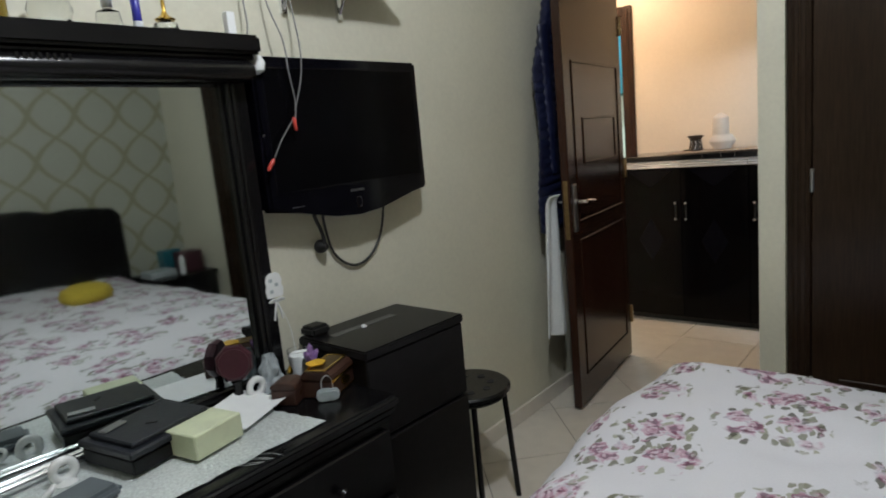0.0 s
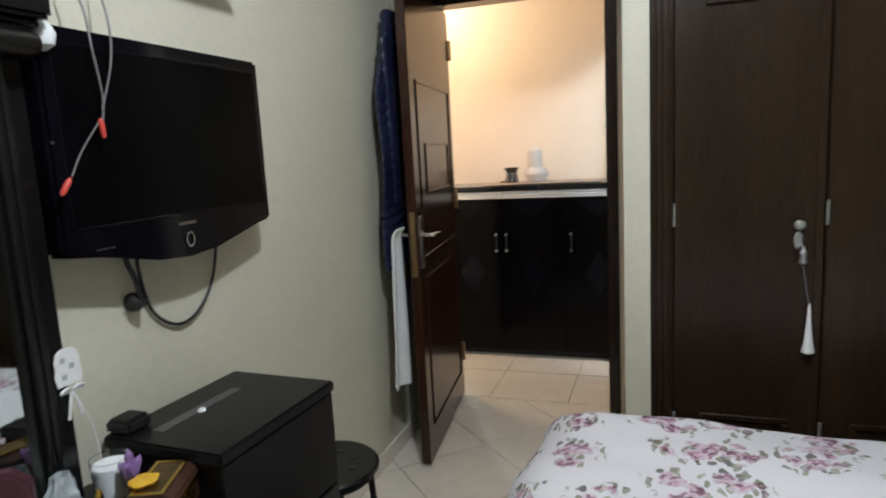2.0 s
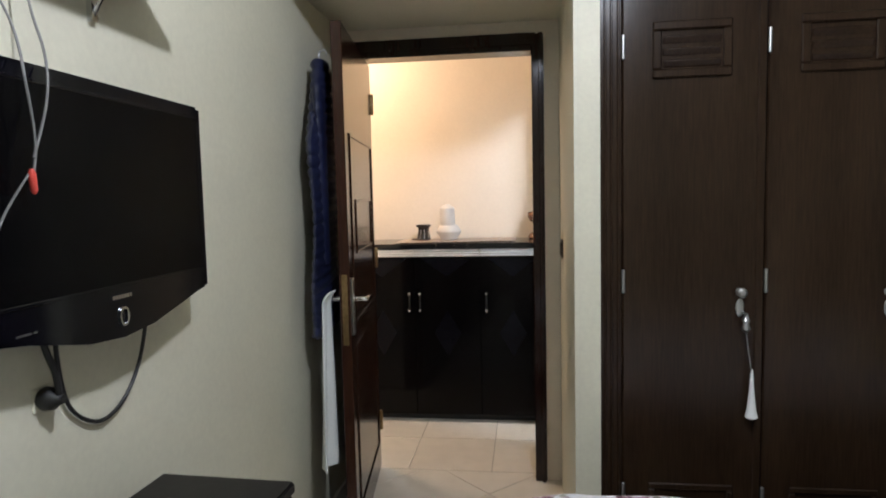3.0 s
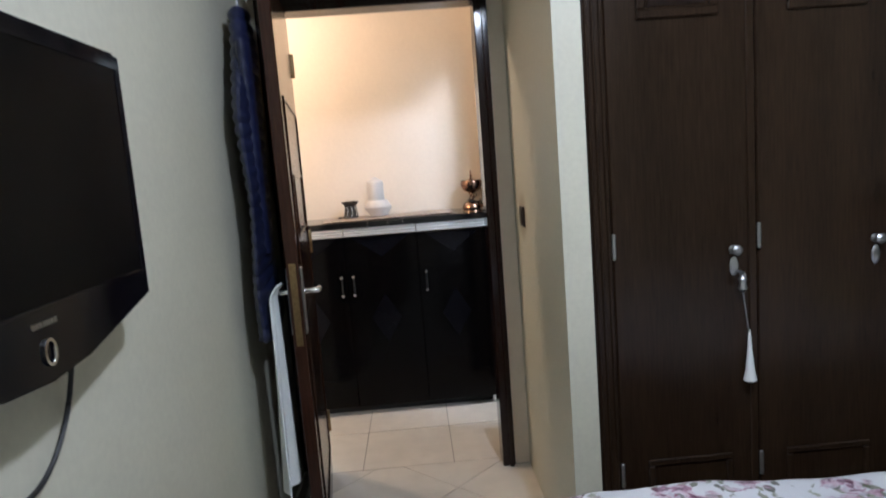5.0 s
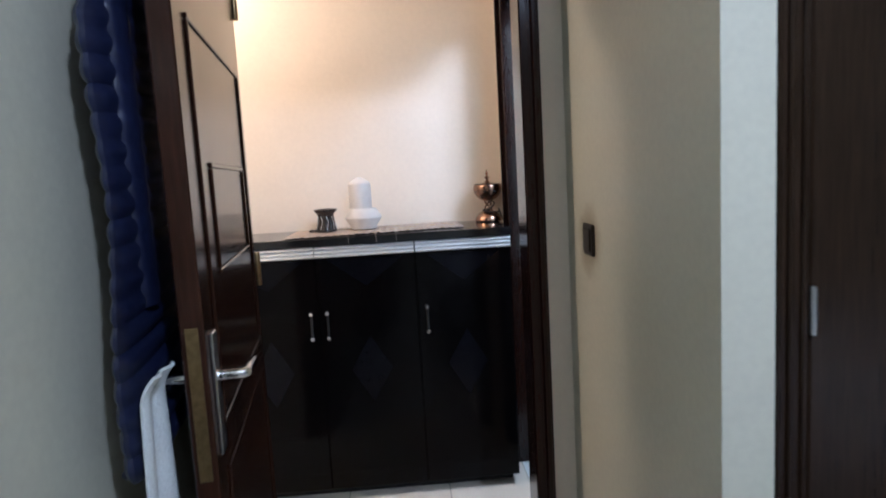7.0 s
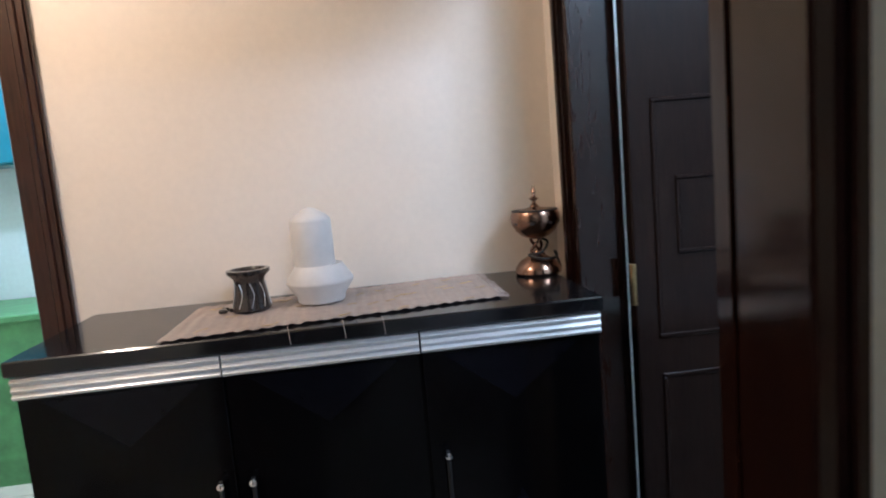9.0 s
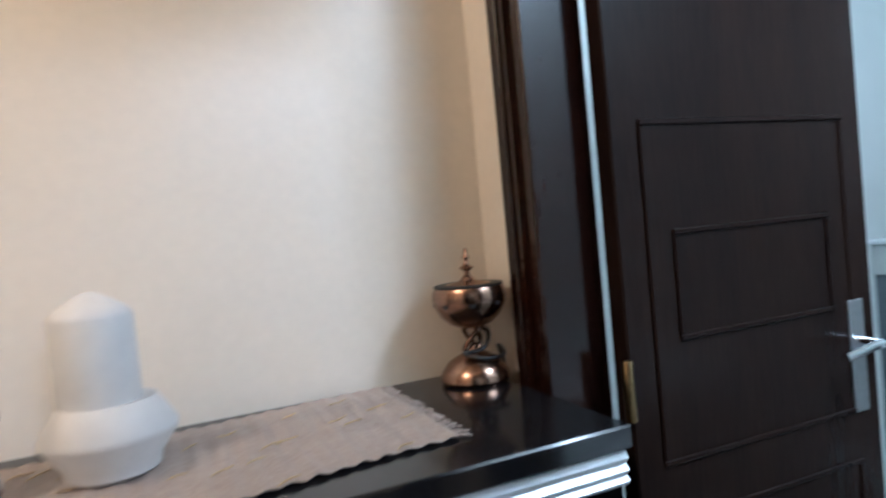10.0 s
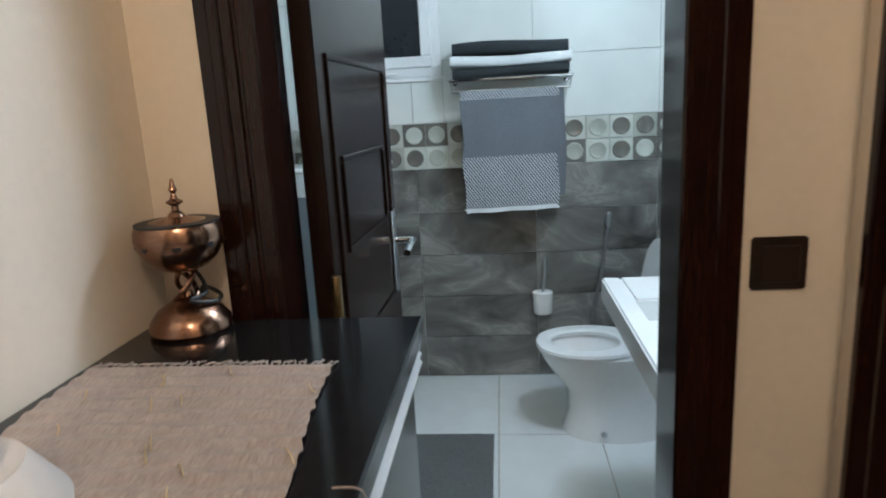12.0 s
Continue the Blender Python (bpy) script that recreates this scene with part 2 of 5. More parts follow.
    for turn, share in ((0.6, 0.52), (-0.9, 0.58)):
        leaf, leaf_pick, leaf_hue = cells(40.0, 1.0, (1, 0.5, 1), turn)
        green = math_node(t, "MULTIPLY", soft(leaf, 0.30, 0.38), soft(reach, 0.41, 0.48))
        green = math_node(t, "MULTIPLY", green, math_node(t, "MULTIPLY", math_node(t, "GREATER_THAN", leaf_pick, share), 0.85))
        base = colour_mix(t, green, base, ramp(leaf_hue, ((0.0, (0.055, 0.05, 0.03)), (0.45, (0.15, 0.15, 0.09)), (1.0, (0.36, 0.37, 0.27)))))
    t.links.new(colour_mix(t, math_node(t, "MULTIPLY", rose, 0.84), base, pink), b.inputs["Base Color"])
    return m


def trellis_material():
    """Wallpaper: a pale ground with a trellis of soft olive ogee lines."""
    m = material("trellis_wallpaper", (0.42, 0.425, 0.355), 0.45, vary=0.05, grain=60, bump=0.1)
    t, n, b = nodes_of(m)
    co = n.new("ShaderNodeTexCoord")
    xyz = n.new("ShaderNodeSeparateXYZ")
    t.links.new(co.outputs["Object"], xyz.inputs[0])
    u = math_node(t, "MULTIPLY", xyz.outputs[1], math.pi / 0.30)
    v = math_node(t, "MULTIPLY", xyz.outputs[2], math.pi / 0.32)
    wav = math_node(t, "MULTIPLY", math_node(t, "SINE", math_node(t, "MULTIPLY", v, 2.0)), 0.25)
    lines = []
    for op in ("ADD", "SUBTRACT"):
        s = math_node(t, op, u, math_node(t, "ADD", v, wav))
        lines.append(math_node(t, "LESS_THAN", math_node(t, "ABSOLUTE", math_node(t, "SINE", s)), 0.2))
    mask = math_node(t, "MULTIPLY", math_node(t, "MAXIMUM", lines[0], lines[1]), 0.7)
    base = b.inputs["Base Color"].links[0].from_socket
    t.links.new(colour_mix(t, mask, base, (0.27, 0.25, 0.14)), b.inputs["Base Color"])
    return m


def marble_material():
    """Dark grey-brown polished stone with pale crossing veins."""
    m = material("dark_marble_tile", (0.12, 0.115, 0.105), 0.2, vary=0.3, grain=9, coat=0.2)
    t, n, b = nodes_of(m)
    co, info = n.new("ShaderNodeTexCoord"), n.new("ShaderNodeObjectInfo")
    sh = n.new("ShaderNodeVectorMath")
    sh.operation = "ADD"
    t.links.new(co.outputs["Object"], sh.inputs[0])
    sc = n.new("ShaderNodeVectorMath")
    sc.operation = "SCALE"
    sc.inputs[0].default_value, sc.inputs[3].default_value = (5.3, 7.7, 3.1), 1.0
    t.links.new(info.outputs["Random"], sc.inputs[3])
    t.links.new(sc.outputs[0], sh.inputs[1])
    mp = n.new("ShaderNodeMapping")
    mp.inputs["Scale"].default_value, mp.inputs["Rotation"].default_value = (1, 1.0, 1.7), (0.6, 0, 0)
    t.links.new(sh.outputs[0], mp.inputs[0])
    no = n.new("ShaderNodeTexNoise")
    no.inputs["Scale"].default_value, no.inputs["Detail"].default_value, no.inputs["Distortion"].default_value = 2.9, 10, 0.7
    t.links.new(mp.outputs[0], no.inputs[0])
    r = n.new("ShaderNodeValToRGB")
    e = r.color_ramp.elements
    e[0].position, e[0].color = 0.30, (0.062, 0.058, 0.052, 1)
    e[1].position, e[1].color = 0.72, (0.34, 0.33, 0.305, 1)
    mid = e.new(0.5)
    mid.color = (0.165, 0.16, 0.148, 1)
    for p, c in ((0.545, (0.215, 0.21, 0.195, 1)), (0.56, (0.27, 0.265, 0.245, 1)), (0.58, (0.20, 0.195, 0.18, 1))):
        x = e.new(p)
        x.color = c
    t.links.new(no.outputs[0], r.inputs[0])
    t.links.new(r.outputs[0], b.inputs["Base Color"])
    return m


def stripe_material():
    m = material("striped_towelling", (0.10, 0.115, 0.135), 0.95, vary=0.1, grain=150, bump=0.5)
    t, n, b = nodes_of(m)
    co = n.new("ShaderNodeTexCoord")
    xyz = n.new("ShaderNodeSeparateXYZ")
    t.links.new(co.outputs["Object"], xyz.inputs[0])
    s = math_node(t, "SINE", math_node(t, "MULTIPLY", math_node(t, "ADD", xyz.outputs[1], math_node(t, "MULTIPLY", xyz.outputs[2], -0.75)), 430.0))
    base = b.inputs["Base Color"].links[0].from_socket
    t.links.new(colour_mix(t, math_node(t, "GREATER_THAN", s, 0.25), base, (0.48, 0.50, 0.52)), b.inputs["Base Color"])
    return m


def patchy_paint(centre):
    """Wall paint with an uneven brown patch round a switch."""
    m = material("patchy_painted_wall", (0.63, 0.61, 0.485), 0.5, vary=0.05, grain=70, bump=0.06)
    t, n, b = nodes_of(m)
    co, far, no = n.new("ShaderNodeTexCoord"), n.new("ShaderNodeVectorMath"), n.new("ShaderNodeTexNoise")
    far.operation = "DISTANCE"
    far.inputs[1].default_value = centre
    t.links.new(co.outputs["Object"], far.inputs[0])
    no.inputs["Scale"].default_value, no.inputs["Detail"].default_value = 22, 4
    t.links.new(co.outputs["Object"], no.inputs[0])
    reach = math_node(t, "ADD", far.outputs["Value"], math_node(t, "MULTIPLY", math_node(t, "SUBTRACT", no.outputs[0], 0.5), 0.06))
    r = n.new("ShaderNodeMapRange")
    r.interpolation_type = "SMOOTHSTEP"
    r.inputs[1].default_value, r.inputs[2].default_value, r.inputs[3].default_value, r.inputs[4].default_value = 0.045, 0.12, 0.6, 0.0
    t.links.new(reach, r.inputs[0])
    base = b.inputs["Base Color"].links[0].from_socket
    t.links.new(colour_mix(t, r.outputs[0], base, (0.27, 0.20, 0.10)), b.inputs["Base Color"])
    return m


NICHE_PAINT = patchy_paint((-0.43, 3.115, 1.145))
FLORAL, TRELLIS, MARBLE, STRIPE = floral_material(), trellis_material(), marble_material(), stripe_material()
BAND = [material("band_tile_" + k, c, 0.2, vary=0.12, grain=14) for k, c in (("pale", (0.55, 0.58, 0.52)), ("sage", (0.40, 0.42, 0.36)), ("grey", (0.16, 0.155, 0.135)))]


# ---------------------------------------------------------------- builders
def thing(name, place, label, category, turn=0, group="", kind=""):
    ob = new(name)
    ob.location, ob.rotation_euler = place, (0, 0, radians(turn))
    ob.empty_display_size = 0.1
    return tagged(ob, label, category, group, kind)


def part(name, bm, material, parent=None, label="", smooth=False):
    me = bpy.data.meshes.new(name)
    bmesh.ops.recalc_face_normals(bm, faces=bm.faces)
    bm.to_mesh(me)
    bm.free()
    me.materials.append(material)
    if smooth:
        me.shade_smooth()
        me.set_sharp_from_angle(angle=radians(40))
    ob = new(name, me)
    ob.parent = parent
    if label:
        ob["label"] = label
    return ob


def structure(name, bm, material, label, category="wall", smooth=False):
    return tagged(part(name, bm, material, None, "", smooth), label, category, kind="structure")


def boxes(*spans, bevel=0.0, seg=1):
    """One mesh of boxes, each given as x0, x1, y0, y1, z0, z1."""
    bm = bmesh.new()
    for x0, x1, y0, y1, z0, z1 in spans:
        m = Matrix.Translation(((x0 + x1) / 2, (y0 + y1) / 2, (z0 + z1) / 2)) @ Matrix.Diagonal((abs(x1 - x0), abs(y1 - y0), abs(z1 - z0), 1))
        bmesh.ops.create_cube(bm, size=1, matrix=m)
    if bevel:
        bmesh.ops.bevel(bm, geom=list(bm.edges), offset=bevel, segments=seg, affect="EDGES", clamp_overlap=True)
    return bm


def lathe(profile, n=28, closed=True):
    """A turned shape from (radius, height) pairs."""
    bm = bmesh.new()
    rings = [[bm.verts.new((r * math.cos(2 * math.pi * i / n), r * math.sin(2 * math.pi * i / n), z)) for i in range(n)] for r, z in profile]
    for a, b in zip(rings, rings[1:]):
        for i in range(n):
            bm.faces.new((a[i], a[(i + 1) % n], b[(i + 1) % n], b[i]))
    if closed:
        bm.faces.new(rings[0][::-1])
        bm.faces.new(rings[-1])
    return bm


def smooth_path(points, steps=8):
    p = [Vector(q) for q in points]
    out = []
    for i in range(len(p) - 1):
        a, b, c, d = p[max(i - 1, 0)], p[i], p[i + 1], p[min(i + 2, len(p) - 1)]
        for k in range(steps):
            s = k / steps
            out.append(0.5 * ((2 * b) + (c - a) * s + (2 * a - 5 * b + 4 * c - d) * s * s + (3 * b - a - 3 * c + d) * s ** 3))
    return out + [p[-1]]


def tube(points, radius, n=8, steps=8):
    pts = smooth_path(points, steps) if steps else [Vector(q) for q in points]
    bm = bmesh.new()
    rings = []
    up = Vector((0.13, 0.31, 0.94))
    for i, q in enumerate(pts):
        d = (pts[min(i + 1, len(pts) - 1)] - pts[max(i - 1, 0)]).normalized()
        s = d.cross(up)
        s = (s if s.length > 0.05 else d.cross(Vector((1, 0, 0)))).normalized()
        w = s.cross(d)
        rings.append([bm.verts.new(q + radius * (math.cos(2 * math.pi * k / n) * s + math.sin(2 * math.pi * k / n) * w)) for k in range(n)])
    for a, b in zip(rings, rings[1:]):
        for k in range(n):
            bm.faces.new((a[k], a[(k + 1) % n], b[(k + 1) % n], b[k]))
    bm.faces.new(rings[0][::-1])
    bm.faces.new(rings[-1])
    return bm


def prism(outline, z0, z1, axis="z", bevel=0.0):
    """An outline of (a, b) pairs given thickness along an axis."""
    bm = bmesh.new()
    place = {"z": lambda a, b, c: (a, b, c), "x": lambda a, b, c: (c, a, b), "y": lambda a, b, c: (a, c, b)}[axis]
    lo, hi = [[bm.verts.new(place(a, b, c)) for a, b in outline] for c in (z0, z1)]
    bm.faces.new(lo[::-1])
    bm.faces.new(hi)
    for i in range(len(lo)):
        j = (i + 1) % len(lo)
        bm.faces.new((lo[i], lo[j], hi[j], hi[i]))
    if bevel:
        bmesh.ops.bevel(bm, geom=list(bm.edges), offset=bevel, segments=2, affect="EDGES", clamp_overlap=True)
    return bm


def sheet(nx, ny, place, thick=0.0):
    """A grid whose point (u, v), 0 to 1, lies at place(u, v); with thickness it becomes a closed cloth."""
    bm = bmesh.new()
    g = [[bm.verts.new(place(i / nx, j / ny)) for j in range(ny + 1)] for i in range(nx + 1)]
    for i in range(nx):
        for j in range(ny):
            bm.faces.new((g[i][j], g[i + 1][j], g[i + 1][j + 1], g[i][j + 1]))
    if thick:
        bmesh.ops.recalc_face_normals(bm, faces=bm.faces)
        bmesh.ops.solidify(bm, geom=list(bm.faces), thickness=thick)
    return bm


def moved(bm, m):
    bmesh.ops.transform(bm, matrix=m, verts=bm.verts)
    return bm


def joined(*meshes):
    out = bmesh.new()
    for bm in meshes:
        me = bpy.data.meshes.new("joint")
        bm.to_mesh(me)
        bm.free()
        out.from_mesh(me)
        bpy.data.meshes.remove(me)
    return out


def frame_ring(a0, a1, b0, b1, w, c0, c1, axis, bevel=0.003):
    """A rectangular moulding round a0..a1, b0..b1, of width w; axis is its thin direction."""
    sp = {"x": lambda a, A, b, B: (c0, c1, a, A, b, B), "y": lambda a, A, b, B: (a, A, c0, c1, b, B)}[axis]
    return boxes(sp(a0, a1, b1 - w, b1), sp(a0, a1, b0, b0 + w), sp(a0, a0 + w, b0 + w, b1 - w), sp(a1 - w, a1, b0 + w, b1 - w), bevel=bevel)


# ---------------------------------------------------------------- setting
XW, XR, YN = -1.45, 1.98, 2.60          # bedroom: television wall, headboard wall, wall beside the wardrobe
Y0, YD0, YD1, YB = -1.6, 3.31, 3.41, 4.49   # bedroom rear wall, door wall, hall's rear wall
XE, XB = -0.43, -0.33                   # end wall of the hall (hall side, bathroom side)
CZ, SZ, HZ = 2.66, 2.185, 2.52           # bedroom ceiling, soffit over the door, hall ceiling

structure("floor", boxes((-3.3, XR + 0.1, Y0 - 0.1, 6.9, -0.12, -0.004)), GROUT, "grey cement bed under the floor tiles", "floor")
structure("wall_west", boxes((XW - 0.1, XW, Y0, YD0, 0, CZ)), PAINT, "pale yellow-green painted bedroom wall behind the television")
structure("wall_south", boxes((XW - 0.1, XR + 0.1, Y0 - 0.1, Y0, 0, CZ)), PAINT, "pale yellow-green painted bedroom wall")
structure("wall_east", boxes((XR, XR + 0.1, Y0, YN + 0.1, 0, CZ)), TRELLIS, "wallpapered wall with an olive trellis pattern")
structure("wall_north", boxes((1.165, XR, YN, YN + 0.1, 0, CZ)), PAINT, "pale yellow-green wall beside the wardrobe")
structure("wall_niche", boxes((XE, -0.345, 2.44, 2.99, 0, CZ), (XE, XB, 2.99, YD1, 0, CZ)), NICHE_PAINT, "pale painted return wall beside the bedroom door")
structure("wall_soffit", boxes((XW, XE, 2.44, YD0, SZ, CZ)), PAINT, "painted boxed-in soffit over the bedroom door", "soffit")
structure("wall_over_wardrobe", boxes((-0.345, 1.165, 2.46, 2.56, 2.2, CZ)), PAINT, "painted wall above the wardrobe")
structure("ceiling", boxes((XW - 0.1, XR + 0.1, Y0 - 0.1, YN + 0.1, CZ, CZ + 0.1)), CEIL, "off-white bedroom ceiling", "ceiling")
structure("wall_door", boxes((XW, XE, YD0 + 0.012, YD1, 2.085, HZ), (-0.52, XE, YD0 + 0.012, YD1, 0, 2.085), (XW - 0.1, XW, YD0, YD1, 0, HZ), (-3.2, XW - 0.1, YD0 + 0.02, YD1, 0, HZ)), HALL_PAINT, "painted wall round the bedroom door")
structure("wall_hall_rear", boxes((-1.72, XB, YB, YB + 0.1, 0, HZ), (-3.2, -2.6, YB, YB + 0.1, 0, HZ), (-2.6, -1.72, YB, YB + 0.1, 2.12, HZ)), HALL_PAINT, "cream painted hall wall behind the cabinet")
structure("wall_hall_end", boxes((XE, XB, YD1, 3.60, 0, HZ), (XE, XB, 4.345, YB, 0, HZ), (XE, XB, 3.60, 4.345, 2.11, HZ)), HALL_PAINT, "cream painted hall wall with the bathroom doorway")
structure("wall_hall_west", boxes((-3.3, -3.2, YD0, 6.8, 0, HZ)), HALL_PAINT, "cream painted hall end wall")
structure("ceiling_hall", boxes((-3.3, XB, YD0 + 0.02, YB + 0.1, HZ, HZ + 0.1)), CEIL, "off-white hall ceiling", "ceiling")
# kitchen glimpsed through the far doorway
structure("wall_kitchen_rear", boxes((-3.2, -1.62, 6.7, 6.8, 0, HZ)), KITCHEN_TILE, "pale tiled kitchen wall")
structure("wall_kitchen_side", boxes((-1.72, -1.62, YB + 0.1, 6.7, 0, HZ)), KITCHEN_TILE, "pale tiled kitchen wall beside the doorway")
structure("ceiling_kitchen", boxes((-3.2, -1.62, YB + 0.1, 6.8, HZ, HZ + 0.1)), CEIL, "white kitchen ceiling", "ceiling")
# bathroom
BX, BY0, BY1, BZ = 1.82, 3.05, 5.0, 2.5
wall_bath = structure("wall_bath_far", boxes((BX, BX + 0.12, BY0 - 0.1, 4.2, 0, BZ), (BX, BX + 0.12, 4.86, BY1 + 0.1, 0, BZ), (BX, BX + 0.12, 4.2, 4.86, 0, 1.58), (BX, BX + 0.12, 4.2, 4.86, 2.2, BZ)), PALE_GROUT, "tiled bathroom wall with a window opening")
structure("wall_bath_south", boxes((XB, BX, BY0 - 0.06, BY0, 0, BZ)), WHITE_TILE, "white tiled bathroom wall behind the basin")
structure("wall_bath_north", boxes((XB, BX, BY1, BY1 + 0.1, 0, BZ)), WHITE_TILE, "white tiled bathroom wall")
structure("wall_bath_west", boxes((XB, XB + 0.012, 4.385, BY1, 0, BZ), (XB, XB + 0.012, BY0, 3.55, 0, BZ)), WHITE_TILE, "white tiles on the bathroom side of the hall wall")
structure("wall_bath_stub", boxes((XE, XB, YB + 0.1, BY1 + 0.1, 0, BZ)), WHITE_TILE, "plain wall between bathroom and kitchen")
structure("ceiling_bath", boxes((XB, BX + 0.1, BY0 - 0.06, BY1 + 0.1, BZ, BZ + 0.1)), CEIL, "white bathroom ceiling", "ceiling")
# skirting
structure("baseboard", boxes((XW, XW + 0.012, 1.56, YD0, 0, 0.075), bevel=0.003), FLOOR_TILE, "beige tile skirting along the bedroom wall", "baseboard")


def door_frame(name, label, axis, lo, hi, c0, c1, top, wood, width=0.1, width_hi=None):
    """A lining with moulded architraves round an opening lo..hi in a wall that spans c0..c1."""
    ob = thing(name, (0, 0, 0), label, "door frame", kind="structure")
    def span(a, A, b, B, c, C):
        return (a, A, b, B, c, C) if axis == "y" else (b, B, a, A, c, C)
    for side, (p, q, s) in (("jamb", (lo - width, lo, 1)), ("jamb", (hi, hi + (width_hi or width), -1))):
        i0, i1 = (q, q - width * 0.35) if s == 1 else (p, p + width * 0.35)
        part(side, boxes(span(min(i0, i1), max(i0, i1), c0 - 0.012, c1 + 0.012, 0, top + width * 0.35), bevel=0.004), wood, ob)
        o0, o1 = (p, q - width * 0.3) if s == 1 else (p + width * 0.3, q)
        for d0, d1 in ((c0 - 0.02, c0), (c1, c1 + 0.02)):
            part("architrave", boxes(span(o0, o1, d0, d1, 0, top + width), bevel=0.006, seg=2), wood, ob)
            m = (o0 + o1) / 2
            part("bead", boxes(span(m - 0.009, m + 0.009, d0 - 0.006 if d0 < c0 else d1, d0 if d0 < c0 else d1 + 0.006, 0, top + width * 0.7), bevel=0.003), wood, ob)
    part("head", boxes(span(lo, hi, c0 - 0.012, c1 + 0.012, top, top + width * 0.35), bevel=0.004), wood, ob)
    for d0, d1 in ((c0 - 0.02, c0), (c1, c1 + 0.02)):
        part("architrave", boxes(span(lo - width * 0.3, hi + width * 0.3, d0, d1, top + 0.02, top + width), bevel=0.006, seg=2), wood, ob)
    return ob


door_frame("door_frame_bedroom", "dark varnished wooden frame of the bedroom doorway", "y", -1.392, -0.555, YD0 + 0.002, YD1, 2.05, DARK_WOOD, 0.08, 0.055)
door_frame("door_frame_kitchen", "reddish brown wooden frame of the kitchen doorway", "y", -2.5, -1.80, YB, YB + 0.1, 2.05, DOOR_WOOD, 0.088)
door_frame("door_frame_bathroom", "dark varnished wooden frame of the bathroom doorway", "x", 3.66, 4.283, XE, XB, 2.05, DARK_WOOD, 0.09)


def handle_set(parent, x, y, z, side, along):
    """A lever handle on a long plate; side: +1 or -1 across the leaf, along: direction of the lever."""
    part("lock_plate", boxes((x - 0.02, x + 0.02, y, y + side * 0.006, z - 0.11, z + 0.11), bevel=0.002), SILVER, parent)
    pts = [(x, y, z + 0.03), (x, y + side * 0.05, z + 0.03), (x + along * 0.03, y + side * 0.055, z + 0.03), (x + along * 0.11, y + side * 0.055, z + 0.02)]
    part("handle", tube(pts, 0.009, 10), CHROME, parent, "chrome lever handle", True)


def panel_leaf(name, label, width, height, wood, knob_z, panels, side):
    """A door leaf along local +x from its hinge, thin in y, with raised mouldings on both faces."""
    ob = thing(name, (0, 0, 0), label, "door", kind="structure")
    part("leaf", boxes((0, width, -0.02, 0.02, 0.012, height), bevel=0.003), wood, ob)
    for x0, x1, z0, z1 in panels:
        for s in (1, -1):
            part("panel_moulding", frame_ring(x0, x1, z0, z1, 0.011, s * 0.02, s * 0.0255, "y", 0.0025), wood, ob)
    handle_set(ob, width - 0.055, 0.02, knob_z, 1, -1)
    handle_set(ob, width - 0.055, -0.02, knob_z, -1, -1)
    part("lock_edge", boxes((width, width + 0.002, -0.011, 0.011, knob_z - 0.14, knob_z + 0.13), bevel=0.0008), BRASS, ob, "brass lock plate on the door's edge")
    for z in (0.25, 1.09, 1.85):
        part("hinge", moved(lathe([(0.008, -0.05), (0.009, -0.048), (0.009, 0.048), (0.008, 0.05)], 10), Matrix.Translation((-0.006, side * 0.024, z))), BRASS, ob, "brass hinge", True)
    return ob


d = panel_leaf("door_1", "open dark varnished wooden bedroom door with moulded panels", 0.825, 2.035, DOOR_WOOD, 0.975, ((0.07, 0.73, 0.90, 1.64), (0.14, 0.62, 1.165, 1.385), (0.07, 0.73, 0.15, 0.82)), 1)
d.location, d.rotation_euler = (-1.364, 3.403, 0), (0, 0, radians(-83.3))
d = panel_leaf("door_2", "open dark varnished bathroom door with raised panels", 0.60, 2.035, BATH_DOOR, 1.06, ((0.055, 0.545, 0.95, 1.53), (0.11, 0.49, 1.155, 1.345), (0.06, 0.54, 0.15, 0.86)), -1)
d.location, d.rotation_euler = (-0.322, 4.250, 0), (0, 0, radians(-1.5))


# ---------------------------------------------------------------- lamps (fixtures)
def ceiling_light(place, label, glow):
    ob = thing("ceiling_light", place, label, "ceiling light")
    part("base", lathe([(0.13, -0.03), (0.14, -0.025), (0.14, 0.0), (0.10, 0.0)], 32), PVC, ob, smooth=True)
    part("diffuser", lathe([(0.02, -0.07), (0.07, -0.062), (0.11, -0.045), (0.125, -0.031)], 32), glow, ob, smooth=True).visible_shadow = False
    return ob


ceiling_light((BED_LAMP[0], BED_LAMP[1], CZ), "round white ceiling light with an opal diffuser", DIFFUSER)
ceiling_light((HALL_LAMP[0], HALL_LAMP[1], HZ), "round ceiling light with a warm diffuser", WARM_DIFFUSER)
ceiling_light((BATH_LAMP[0], BATH_LAMP[1], BZ), "round white bathroom ceiling light", DIFFUSER)
ceiling_light((KITCHEN_LAMP[0], KITCHEN_LAMP[1], HZ), "round white kitchen ceiling light", DIFFUSER)


